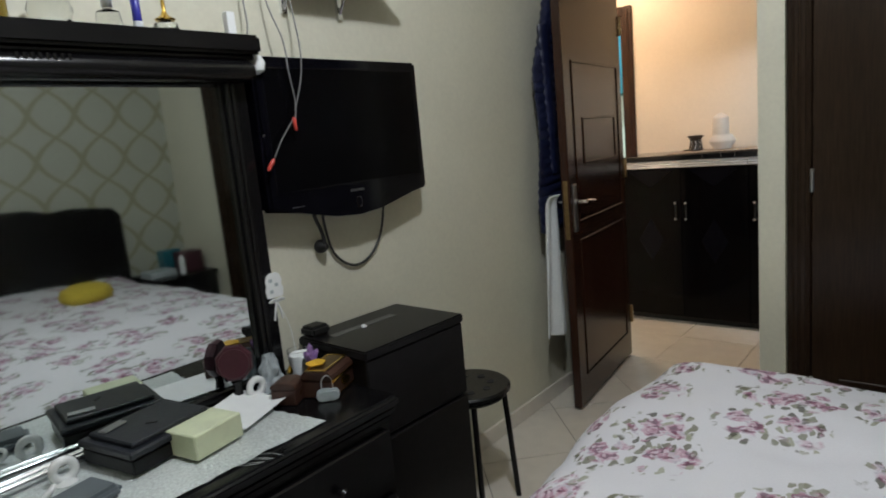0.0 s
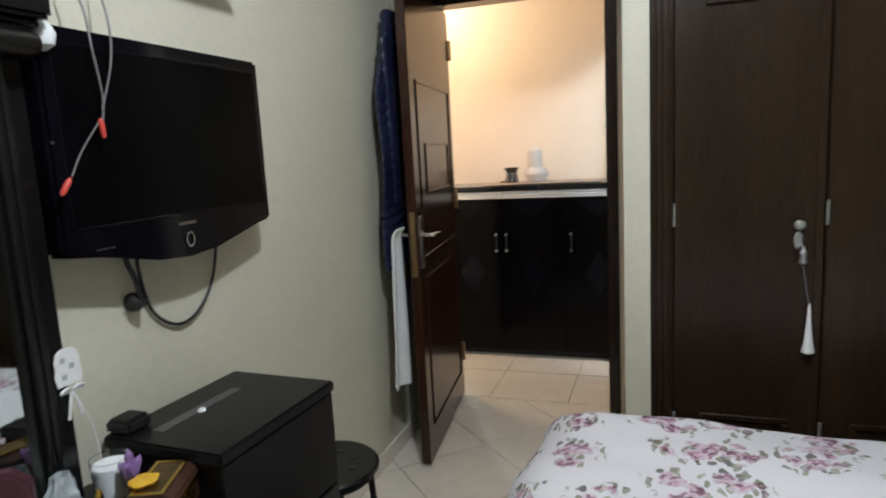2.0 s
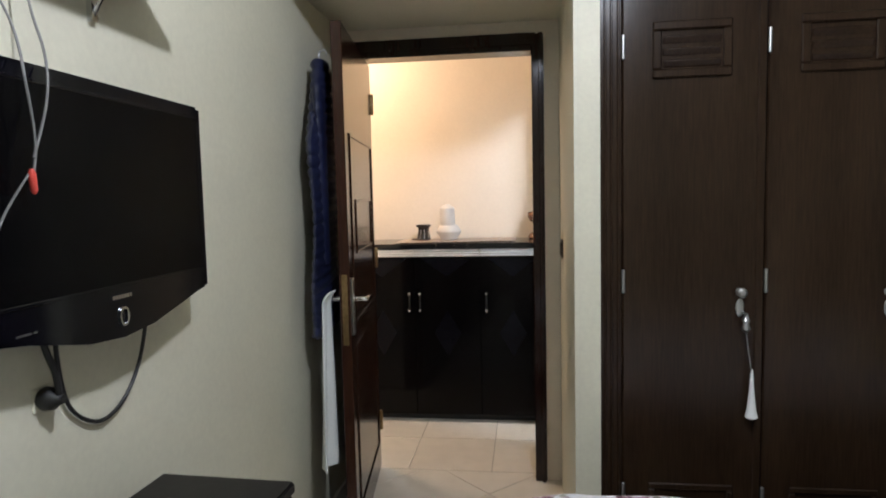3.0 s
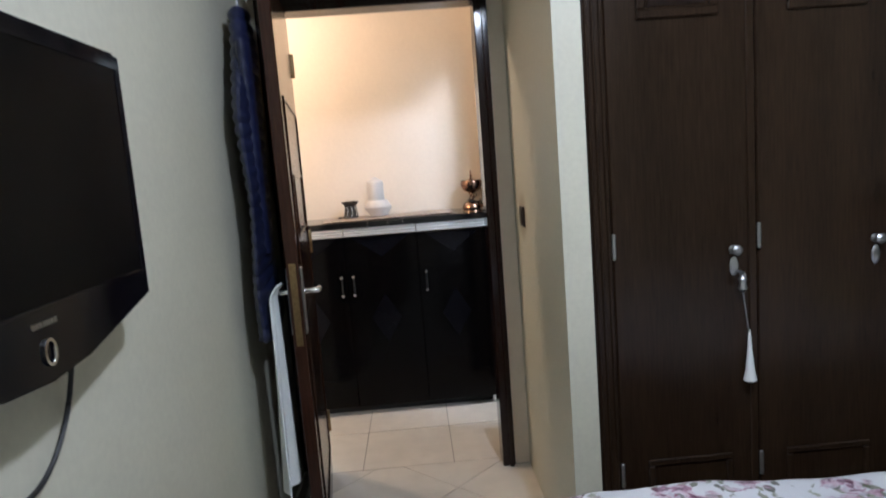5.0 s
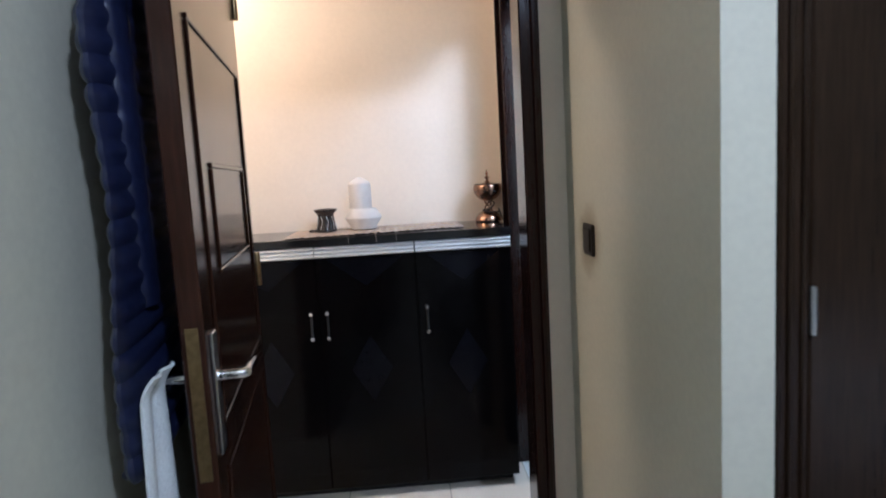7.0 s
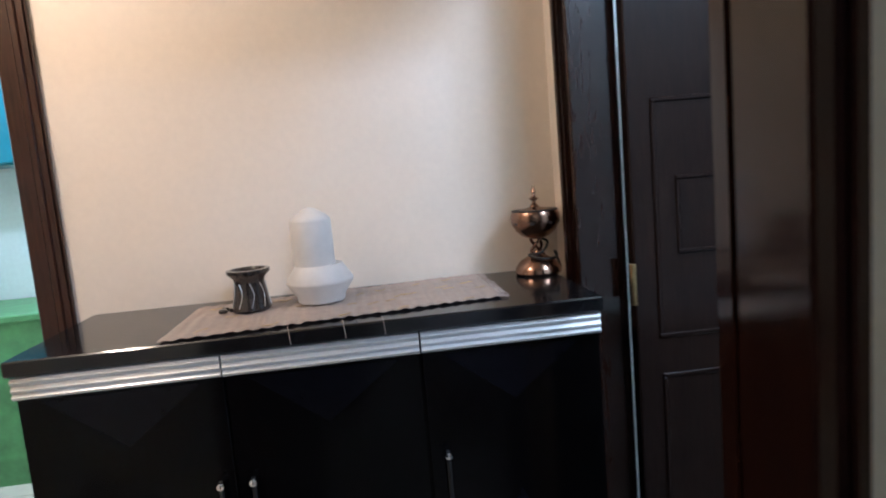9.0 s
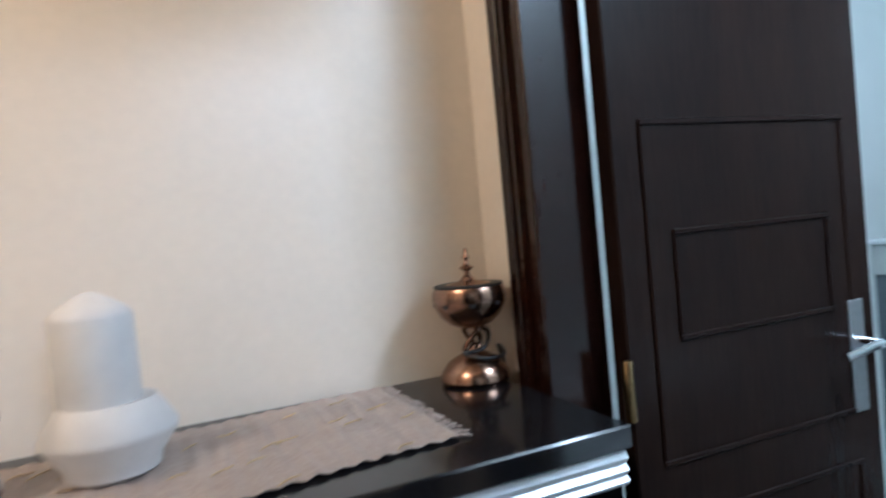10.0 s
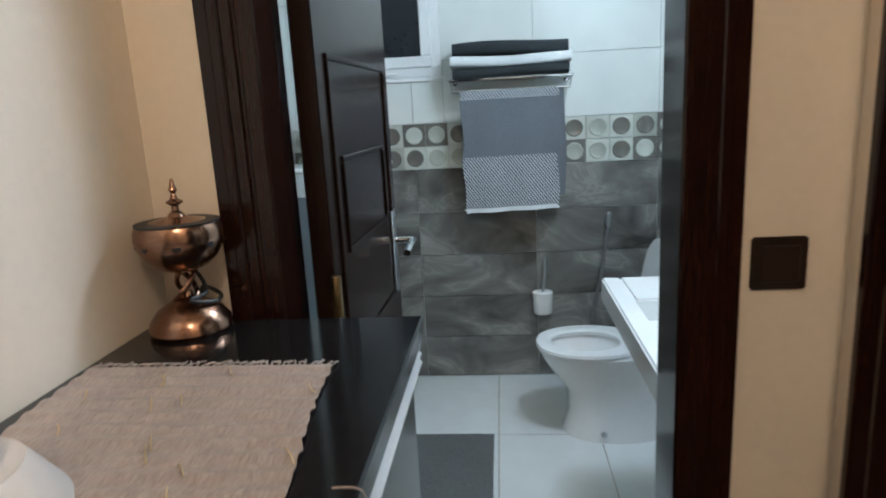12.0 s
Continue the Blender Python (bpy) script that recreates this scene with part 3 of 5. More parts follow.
# ---------------------------------------------------------------- bedroom furniture
def wardrobe():
    ob = thing("wardrobe", (0, 2.47, 0), "tall dark brown built-in wooden wardrobe with hinged doors", "wardrobe")
    part("carcass", boxes((-0.345, 1.16, 0.035, 0.50, 0, 2.2)), WARD_WOOD, ob)
    for x0, x1 in ((-0.345, -0.272), (1.09, 1.16)):
        part("stile", boxes((x0, x1, -0.004, 0.035, 0, 2.2), bevel=0.004), WARD_WOOD, ob)
        for k in (0.014, 0.034, 0.056):
            part("bead", boxes((x0 + k, x0 + k + 0.009, -0.011, -0.004, 0, 2.2), bevel=0.003), WARD_WOOD, ob)
    part("plinth", boxes((-0.272, 1.09, 0.0, 0.035, 0, 0.09)), WARD_WOOD, ob)
    part("rail", boxes((-0.272, 1.09, 0.0, 0.035, 2.06, 2.2)), WARD_WOOD, ob)
    w = 0.452
    for i in range(3):
        x0 = -0.270 + i * (w + 0.002)
        door = part("door", boxes((x0, x0 + w, 0.0, 0.033, 0.092, 2.058), bevel=0.004), WARD_WOOD, ob)
        part("vent_frame", frame_ring(x0 + 0.095, x0 + w - 0.11, 1.755, 1.935, 0.028, -0.012, 0.0, "y", 0.004), WARD_WOOD, door)
        for k in range(3):
            z = 1.80 + k * 0.038
            part("vent_slat", moved(boxes((x0 + 0.128, x0 + w - 0.145, -0.004, 0.004, -0.013, 0.013), bevel=0.002), Matrix.Translation((0, -0.004, z)) @ Matrix.Rotation(radians(35), 4, "X")), WARD_WOOD, door)
        part("lower_moulding", frame_ring(x0 + 0.085, x0 + w - 0.09, 0.17, 0.395, 0.022, -0.01, 0.0, "y", 0.004), WARD_WOOD, door)
        part("edge_strip", boxes((x0 + w - 0.03, x0 + w - 0.004, -0.007, 0.0, 0.1, 2.05), bevel=0.003), WARD_WOOD, door)
        for z in (0.35, 1.09, 1.86):
            part("hinge", moved(lathe([(0.004, -0.04), (0.006, -0.038), (0.006, 0.038), (0.004, 0.04)], 10), Matrix.Translation((x0 + 0.002, -0.005, z))), SILVER, door, "steel barrel hinge", True)
        if i == 2:
            continue
        kx = x0 + w - 0.075
        part("knob", moved(lathe([(0.014, 0), (0.010, 0.005), (0.007, 0.016), (0.014, 0.021), (0.016, 0.028), (0.009, 0.034)], 20), Matrix.Translation((kx, 0, 1.052)) @ Matrix.Rotation(radians(90), 4, "X")), SILVER, door, "antique silver knob", True)
        part("escutcheon", moved(lathe([(0.012, 0), (0.014, 0.002), (0.010, 0.006)], 16), Matrix.Translation((kx, 0, 1.0)) @ Matrix.Diagonal((1, 1, 2.2, 1)) @ Matrix.Rotation(radians(90), 4, "X")), SILVER, door, "silver key plate", True)
    return ob


wardrobe()


def key_tassel():
    ob = thing("key_tassel", (0.115, 2.455, 0.985), "silver key in the wardrobe door with a pale tassel", "key")
    part("key", joined(tube([(0, 0.014, 0.0), (0, -0.02, 0)], 0.004, 8, 2), moved(lathe([(0.006, -0.003), (0.015, -0.003), (0.015, 0.003), (0.006, 0.003)], 16), Matrix.Translation((0, -0.024, -0.012)) @ Matrix.Rotation(radians(90), 4, "Y")), moved(lathe([(0.004, -0.06), (0.014, -0.05), (0.009, -0.03), (0.013, -0.02), (0.004, -0.005)], 14), Matrix.Translation((0, -0.024, 0)))), SILVER, ob, smooth=True)
    part("cord", tube([(0, -0.024, -0.05), (0.01, -0.02, -0.12), (0.022, -0.015, -0.19)], 0.002, 6), GREY_WIRE, ob)
    part("tassel", moved(lathe([(0.003, 0), (0.005, -0.02), (0.007, -0.06), (0.014, -0.13), (0.020, -0.160), (0.008, -0.168)], 14), Matrix.Translation((0.024, -0.014, -0.185))), PAPER, ob, "pale fabric tassel", True)


key_tassel()


def bed():
    x0, x1, y0, y1 = -0.645, 1.90, 0.50, 2.09
    ob = thing("bed", (0, 0, 0), "double bed with a dark wooden frame and mattress", "bed")
    part("frame", boxes((x0 + 0.06, x1, y0 + 0.05, y1 - 0.05, 0.08, 0.30), bevel=0.01), BLACK, ob)
    part("mattress", boxes((x0 + 0.05, x1, y0 + 0.04, y1 - 0.04, 0.30, 0.50), bevel=0.04, seg=3), PAPER, ob)
    for x in (x0 + 0.12, x1 - 0.12):
        for y in (y0 + 0.12, y1 - 0.12):
            part("leg", boxes((x - 0.03, x + 0.03, y - 0.03, y + 0.03, 0, 0.08)), BLACK, ob)
    top = [(y0 - 0.06, 0.0), (y1 + 0.02, 0.0), (y1 + 0.02, 1.02), (y1 - 0.03, 1.07)]
    for k in range(13):
        y = y1 - 0.05 - (y1 - y0 - 0.04) * k / 12
        top.append((y, 1.075 + 0.06 * math.sin(math.pi * k / 12) - (0.03 if k in (3, 9) else 0)))
    top += [(y0 - 0.06, 1.02)]
    part("headboard", prism(top, 1.91, 1.97, "x", 0.006), BLACK, ob, "black carved wooden headboard")
    r, drop = 0.14, 0.40
    wx, wy = x1 - x0, y1 - y0

    def edge(d):
        """How far a point d past the brink goes outwards and down."""
        if d <= 0:
            return d, 0.0
        a = min(d / r, math.pi / 2)
        return r * math.sin(a), r * (1 - math.cos(a)) + max(0, d - r * math.pi / 2)

    def place(u, v):
        a = x0 + r - drop + u * (wx - r + drop)
        b = y0 + r - drop + v * (wy - 2 * r + 2 * drop)
        ox, dx = edge(x0 + r - a)
        oy0, d0 = edge(y0 + r - b)
        oy1, d1 = edge(b - (y1 - r))
        x = x0 + r - ox
        y = (y0 + r - oy0) if b < (y0 + y1) / 2 else (y1 - r + oy1)
        dn = max(dx, d0, d1) if min(dx, max(d0, d1)) < 0.02 else max(dx, max(d0, d1)) * 0.9
        lump = noise.noise(Vector((a * 3.1, b * 3.1, 0.3))) * 0.024 + noise.noise(Vector((a * 8, b * 11, 1.3))) * 0.010
        fold = noise.noise(Vector((a * 7, b * 7, 4.0))) * min(dn, 0.2) * 0.18
        cx, cy = (x - x0) / wx, (y - (y0 + y1) / 2) / wy
        dome = 0.045 * (1 - min(1, abs(2 * cy) ** 3)) * min(1, cx * 9)
        x -= 0.045 * math.exp(-((y - 1.62) / 0.28) ** 2) * max(0.0, 1 - cx * 5)
        return (x - (fold if dx > 0 else 0), y + (fold if d1 > 0 else -fold if d0 > 0 else 0), max(0.12, 0.550 + lump + dome - dn))

    tagged(part("duvet", sheet(110, 90, place), FLORAL, None, smooth=True), "white cotton bedspread with pink roses, over the bed", "bedspread")
    # cushion resting on the bedspread
    c = lathe([(0.01, 0), (0.10, 0.004), (0.14, 0.035), (0.15, 0.07), (0.135, 0.105), (0.08, 0.13), (0.01, 0.137)], 28)
    tagged(part("cushion", moved(c, Matrix.Translation((1.15, 1.50, 0.555))), YELLOW_PLUSH, None, smooth=True), "round yellow plush cushion lying on the bedspread", "cushion")


bed()


def nightstand():
    ob = thing("nightstand", (1.74, 2.36, 0), "black wooden nightstand beside the bed", "nightstand")
    part("body", boxes((-0.22, 0.22, -0.22, 0.22, 0.03, 0.50), bevel=0.004), BLACK, ob)
    part("top", boxes((-0.235, 0.23, -0.23, 0.23, 0.50, 0.53), bevel=0.006), BLACK, ob)
    for z in (0.06, 0.28):
        dr = part("drawer", boxes((-0.232, -0.22, -0.2, 0.2, z, z + 0.2), bevel=0.003), BLACK, ob)
        part("knob", moved(lathe([(0.006, 0), (0.006, 0.012), (0.012, 0.016), (0.008, 0.024)], 14), Matrix.Translation((-0.232, 0, z + 0.1)) @ Matrix.Rotation(radians(-90), 4, "Y")), SILVER, dr, smooth=True)
    items = (("book", (1.70, 2.22), (0.17, 0.20, 0.05), POUCH, "thick pale blue book lying on the nightstand"),
             ("storage_box", (1.72, 2.47), (0.15, 0.17, 0.15), MAROON, "dark maroon storage box on the nightstand"),
             ("tissue_box", (1.82, 2.38), (0.10, 0.14, 0.17), TEAL, "teal cardboard tissue box on the nightstand"))
    for n_, (x, y), (a, b, c), m, lab in items:
        tagged(part(n_, boxes((x - a / 2, x + a / 2, y - b / 2, y + b / 2, 0.53, 0.53 + c), bevel=0.004), m), lab, n_.replace("_", " "))
    tagged(part("cream_tube", moved(lathe([(0.02, 0), (0.022, 0.02), (0.02, 0.12), (0.012, 0.125), (0.012, 0.14)], 16), Matrix.Translation((1.60, 2.36, 0.53))), PAPER, smooth=True), "white cream tube standing on the nightstand", "tube")


nightstand()


# ---------------------------------------------------------------- dressing table
DT = 0.70     # height of the dressing table's top


def dressing_table():
    y0, y1, xf = -0.20, 1.125, -0.985
    ob = thing("dressing_table", (0, 0, 0), "black lacquered dressing table with a large framed mirror", "dressing table")
    part("body", boxes((XW + 0.006, xf - 0.03, y0 + 0.02, y1 - 0.02, 0.06, DT - 0.07), bevel=0.004), BLACK, ob)
    part("plinth", boxes((XW + 0.01, xf - 0.06, y0 + 0.04, y1 - 0.04, 0, 0.06)), BLACK, ob)
    part("tabletop", boxes((XW + 0.004, xf, y0, y1, DT - 0.03, DT), bevel=0.01, seg=3), BLACK, ob)
    part("moulding", joined(boxes((XW + 0.004, xf - 0.012, y0 + 0.01, y1 - 0.008, DT - 0.05, DT - 0.03), bevel=0.006, seg=2), boxes((XW + 0.004, xf - 0.022, y0 + 0.014, y1 - 0.014, DT - 0.072, DT - 0.05), bevel=0.006, seg=2)), BLACK, ob)
    for i, (a, b) in enumerate(((y0 + 0.04, 0.44), (0.46, y1 - 0.04))):
        for z in (0.09, 0.27, 0.45):
            dr = part("drawer", boxes((xf - 0.03, xf - 0.012, a, b, z, z + 0.165), bevel=0.004), BLACK, ob)
            for y in (a + (b - a) * 0.3, a + (b - a) * 0.7):
                part("knob", moved(lathe([(0.007, 0), (0.006, 0.012), (0.013, 0.018), (0.008, 0.026)], 14), Matrix.Translation((xf - 0.012, y, z + 0.085)) @ Matrix.Rotation(radians(90), 4, "Y")), BLACK, dr, smooth=True)
    # mirror: glass, two fluted posts, rail below, round bar and cornice above
    gx = -1.400
    part("mirror_backing", boxes((XW + 0.004, gx - 0.006, y0 + 0.03, 1.05, DT, 1.60)), BLACK, ob)
    part("mirror_glass", boxes((gx - 0.005, gx, y0 + 0.09, 0.99, DT + 0.012, 1.56)), MIRROR, ob, "clear mirror glass")
    for s0, s1 in ((0.985, 1.062), (y0 + 0.02, y0 + 0.10)):
        post = part("mirror_post", boxes((XW + 0.004, gx + 0.018, s0, s1, DT, 1.55), bevel=0.006, seg=2), BLACK, ob)
        for k in (0.2, 0.42):
            y = s0 + (s1 - s0) * k
            part("flute", moved(lathe([(0.009, DT + 0.01), (0.009, 1.54)], 12), Matrix.Translation((gx + 0.018, y, 0))), BLACK, post, smooth=True)
    part("mirror_rail", boxes((gx - 0.002, gx + 0.012, y0 + 0.10, 0.985, DT, DT + 0.03), bevel=0.004), BLACK, ob)
    bar = moved(lathe([(0.006, y0 - 0.02), (0.02, y0 - 0.016), (0.029, y0), (0.029, 1.035), (0.02, 1.06), (0.006, 1.066)], 20), Matrix.Translation((gx + 0.055, 0, 1.567)) @ Matrix.Rotation(radians(-90), 4, "X"))
    part("round_bar", bar, BLACK, ob, smooth=True)
    part("carving", joined(*[boxes((gx + 0.074, gx + 0.083, 0.50 + k * 0.014, 0.508 + k * 0.014, 1.575, 1.592), bevel=0.002) for k in range(8)]), BLACK, ob)
    part("cornice", joined(boxes((XW + 0.004, gx + 0.075, y0 - 0.02, 1.062, 1.592, 1.606), bevel=0.004), boxes((XW + 0.004, gx + 0.095, y0 - 0.03, 1.075, 1.606, 1.655), bevel=0.008, seg=2)), BLACK, ob)


dressing_table()


def black_cabinet():
    ob = thing("small_cabinet", (-1.255, 1.335, 0), "low black board cabinet beside the dressing table", "cabinet", -1)
    part("body", boxes((-0.165, 0.145, -0.205, 0.21, 0.03, 0.527), bevel=0.004), BLACK_BOARD, ob)
    part("door", boxes((0.146, 0.160, -0.2, 0.205, 0.04, 0.522), bevel=0.003), BLACK_BOARD, ob)
    part("handle", tube([(0.16, -0.17, 0.36), (0.178, -0.172, 0.35), (0.178, -0.172, 0.27), (0.16, -0.17, 0.26)], 0.004, 8), SILVER, ob, "thin silver handle", True)
    for x in (-0.13, 0.12):
        for y in (-0.17, 0.17):
            part("foot", boxes((x - 0.02, x + 0.02, y - 0.02, y + 0.02, 0, 0.03)), RUBBER, ob)
    ob = thing("storage_chest", (-1.243, 1.335, 0.527), "matt black storage chest standing on a low cabinet", "chest", -3)
    part("body", boxes((-0.155, 0.145, -0.198, 0.205, 0.004, 0.238), bevel=0.004), BLACK_BOARD, ob)
    part("lid", boxes((-0.16, 0.150, -0.203, 0.210, 0.240, 0.267), bevel=0.005, seg=2), BLACK_BOARD, ob)
    part("sticker", boxes((-0.075, -0.045, -0.15, 0.10, 0.2672, 0.268)), TAPE, ob, "strip of clear tape")
    tagged(part("tape_scrap", moved(lathe([(0.010, 0), (0.008, 0.005), (0.003, 0.008)], 7), Matrix.Translation((-1.29, 1.30, 0.7945))), PVC, smooth=True), "small crumpled scrap of clear tape on the chest", "scrap")
    ob = thing("camera_bag", (-1.385, 1.185, 0.794), "small black device lying on the chest", "device")
    part("body", boxes((-0.03, 0.035, -0.035, 0.035, 0, 0.030), bevel=0.008, seg=2), RUBBER, ob)
    part("screen", boxes((-0.02, 0.025, -0.025, 0.025, 0.030, 0.0312)), TV_SCREEN, ob)


black_cabinet()


def stool():
    ob = thing("stool", (-1.235, 1.715, 0), "round black metal stool with a perforated seat", "stool")
    seat = part("seat", lathe([(0.10, 0.440), (0.145, 0.440), (0.155, 0.447), (0.155, 0.457), (0.148, 0.463), (0.02, 0.461)], 40), BLACK, ob, smooth=True)
    for k in range(8):
        a = k * math.pi / 4
        part("hole", moved(lathe([(0.010, 0), (0.014, 0.0008), (0.012, 0.0022), (0.008, 0.0012)], 12), Matrix.Translation((0.085 * math.cos(a), 0.085 * math.sin(a), 0.4622))), RUBBER, seat, smooth=True)
    for k in range(4):
        a = radians(45 + 90 * k)
        c, s = math.cos(a), math.sin(a)
        part("leg", tube([(0.05 * c, 0.05 * s, 0.44), (0.115 * c, 0.115 * s, 0.437), (0.130 * c, 0.130 * s, 0.41), (0.155 * c, 0.155 * s, 0.02), (0.157 * c, 0.157 * s, 0.0)], 0.0105, 10), BLACK, ob, smooth=True)
    ring = [(0.135 * math.cos(k * math.pi / 10), 0.135 * math.sin(k * math.pi / 10), 0.43) for k in range(21)]
    part("ring", tube(ring, 0.006, 8, 2), BLACK, ob, smooth=True)


stool()


def television():
    ob = thing("television", (-1.36, 0, 0), "black flat-screen television hung on the wall", "television")
    y0, y1, z0, z1 = 1.072, 1.742, 1.183, 1.612
    belly = [(y0, z0), (y0 + 0.10, z0 - 0.014), ((y0 + y1) / 2 - 0.1, z0 - 0.044), ((y0 + y1) / 2, z0 - 0.052), ((y0 + y1) / 2 + 0.1, z0 - 0.044), (y1 - 0.10, z0 - 0.014), (y1, z0), (y1, z1), (y0, z1)]
    part("bezel", prism(belly, -0.052, 0.0, "x", 0.008), TV_PLASTIC, ob, smooth=False)
    part("screen", boxes((0.0, 0.0015, y0 + 0.032, y1 - 0.032, z0 + 0.052, z1 - 0.032)), TV_SCREEN, ob, "dark matt screen")
    part("bezel_rim", frame_ring(y0 + 0.026, y1 - 0.026, z0 + 0.046, z1 - 0.026, 0.006, 0.0005, 0.003, "x", 0.001), TV_PLASTIC, ob)
    part("back_cover", boxes((-0.072, -0.052, y0 + 0.1, y1 - 0.1, z0 + 0.05, z1 - 0.06), bevel=0.01), RUBBER, ob)
    part("wall_mount", boxes((-0.088, -0.072, 1.30, 1.50, 1.29, 1.46)), RUBBER, ob)
    part("power_button", moved(lathe([(0.011, 0), (0.014, 0.0), (0.014, 0.003), (0.011, 0.003)], 24, False), Matrix.Translation((0.001, 1.405, 1.172)) @ Matrix.Rotation(radians(90), 4, "Y") @ Matrix.Diagonal((1.35, 1, 1, 1))), CHROME, ob, "chrome ring of the power button", True)
    part("maker_badge", joined(*[boxes((0.0, 0.001, 1.376 + k * 0.0085, 1.382 + k * 0.0085, 1.207, 1.214)) for k in range(7)]), SILVER, ob, "small silver badge")
    part("indicator_mark", boxes((0.0, 0.001, 1.145, 1.175, 1.186, 1.189), (0.0, 0.001, 1.18, 1.187, 1.186, 1.189)), SILVER, ob)
    part("side_light", boxes((0.0, 0.001, 1.078, 1.083, 1.395, 1.40)), SILVER, ob)


television()


def cables():
    ob = thing("power_plug", (XW, 1.29, 1.045), "black power plug in a wall socket under the television", "plug")
    part("socket", boxes((0.0, 0.004, -0.022, 0.022, -0.022, 0.022), bevel=0.0015), PAINT, ob)
    part("plug", moved(lathe([(0.019, 0.004), (0.022, 0.01), (0.020, 0.026), (0.012, 0.034), (0.008, 0.045)], 18), Matrix.Rotation(radians(90), 4, "Y")), RUBBER, ob, smooth=True)
    part("cord", tube([(0.036, 0, 0.005), (0.042, -0.012, 0.05), (0.04, -0.03, 0.10), (0.03, -0.03, 0.16)], 0.006, 8), RUBBER, ob, smooth=True)
    tagged(part("television_cable", tube([(-1.415, 1.30, 1.19), (-1.43, 1.31, 1.12), (-1.44, 1.345, 1.012), (-1.44, 1.42, 0.957), (-1.44, 1.50, 0.972), (-1.435, 1.562, 1.05), (-1.415, 1.577, 1.19)], 0.0042, 8), RUBBER, smooth=True), "black cable looping under the television", "cable")
    ob = thing("antenna_wire", (-1.345, 0, 0), "thin grey wire with red connectors hanging over the television", "wire")
    part("wire", tube([(-0.08, 1.20, 2.05), (-0.07, 1.185, 1.80), (-0.02, 1.19, 1.66), (0.008, 1.175, 1.57), (0.008, 1.185, 1.48), (0.008, 1.172, 1.42)], 0.0022, 6), GREY_WIRE, ob)
    part("wire", tube([(-0.08, 1.25, 2.05), (-0.06, 1.27, 1.75), (-0.01, 1.24, 1.63), (0.008, 1.215, 1.55), (0.008, 1.18, 1.46)], 0.0022, 6), GREY_WIRE, ob)
    part("wire", tube([(0.008, 1.172, 1.44), (0.008, 1.12, 1.38), (0.010, 1.09, 1.335)], 0.0020, 6), GREY_WIRE, ob)
    for y, z, a in ((1.172, 1.425, 5), (1.075, 1.318, -38)):
        part("connector", moved(lathe([(0.002, -0.021), (0.0055, -0.016), (0.006, 0.010), (0.003, 0.018)], 12), Matrix.Translation((0.010, y, z)) @ Matrix.Rotation(radians(a), 4, "X")), RED_PLASTIC, ob, "red plastic connector", True)
    tagged(part("loose_wire", tube([(-1.425, 1.11, 2.05), (-1.42, 1.115, 1.80), (-1.40, 1.105, 1.70), (-1.37, 1.07, 1.63), (-1.355, 1.06, 1.60)], 0.0022, 6), GREY_WIRE), "thin grey wire hanging down the wall", "wire")
    tagged(part("tape_knot", moved(lathe([(0.004, -0.03), (0.018, -0.02), (0.022, 0.0), (0.014, 0.018), (0.004, 0.022)], 9), Matrix.Translation((-1.352, 1.085, 1.59))), PVC, smooth=True), "crumpled white adhesive tape holding the wire", "tape")


cables()


def wall_shelf():
    ob = thing("wall_shelf", (XW, 1.46, 1.86), "brown wooden shelf above the television", "shelf")
    part("board", boxes((0, 0.16, -0.22, 0.20, 0, 0.022), bevel=0.004), WOOD_BOX, ob)
    for y in (-0.19, 0.03):
        part("bracket", joined(boxes((0, 0.012, y - 0.009, y + 0.009, -0.11, 0)), tube([(0.006, y, -0.10), (0.05, y, -0.04), (0.13, y, -0.003)], 0.005, 8)), CHROME, ob, "chrome shelf bracket")


wall_shelf()


# ---------------------------------------------------------------- on the dressing table
def cloth_grid(x0, x1, y0, y1, z, skew, amp, seed):
    def place(u, v):
        x, y = x0 + (x1 - x0) * u, y0 + (y1 - y0) * v + skew * (u - 0.5)
        e = noise.noise(Vector((v * 20, seed, 0))) * 0.006 if u in (0, 1) else 0
        return (x + e, y + (noise.noise(Vector((u * 16, seed, 3))) * 0.006 if v in (0, 1) else 0), z + amp * (0.6 + 0.6 * noise.noise(Vector((x * 22, y * 22, seed)))))
    return sheet(34, 60, place, 0.0015)


tagged(part("lace_runner", cloth_grid(-1.375, -1.03, 0.28, 0.885, DT + 0.0025, 0.05, 0.005, 3.0), LACE, smooth=True), "silver-grey lace runner lying on the dressing table", "table runner")
tagged(part("loose_threads", joined(*[tube([(-1.04, 0.66 + 0.012 * k, DT + 0.006), (-1.015, 0.675 + 0.016 * k, DT + 0.006), (-0.998 + 0.004 * k, 0.70 + 0.013 * k, DT + 0.003)], 0.0005, 4, 4) for k in (0, 0.7, 1.9, 2.3, 3.8)]), LACE), "loose threads at the edge of the lace runner", "threads")


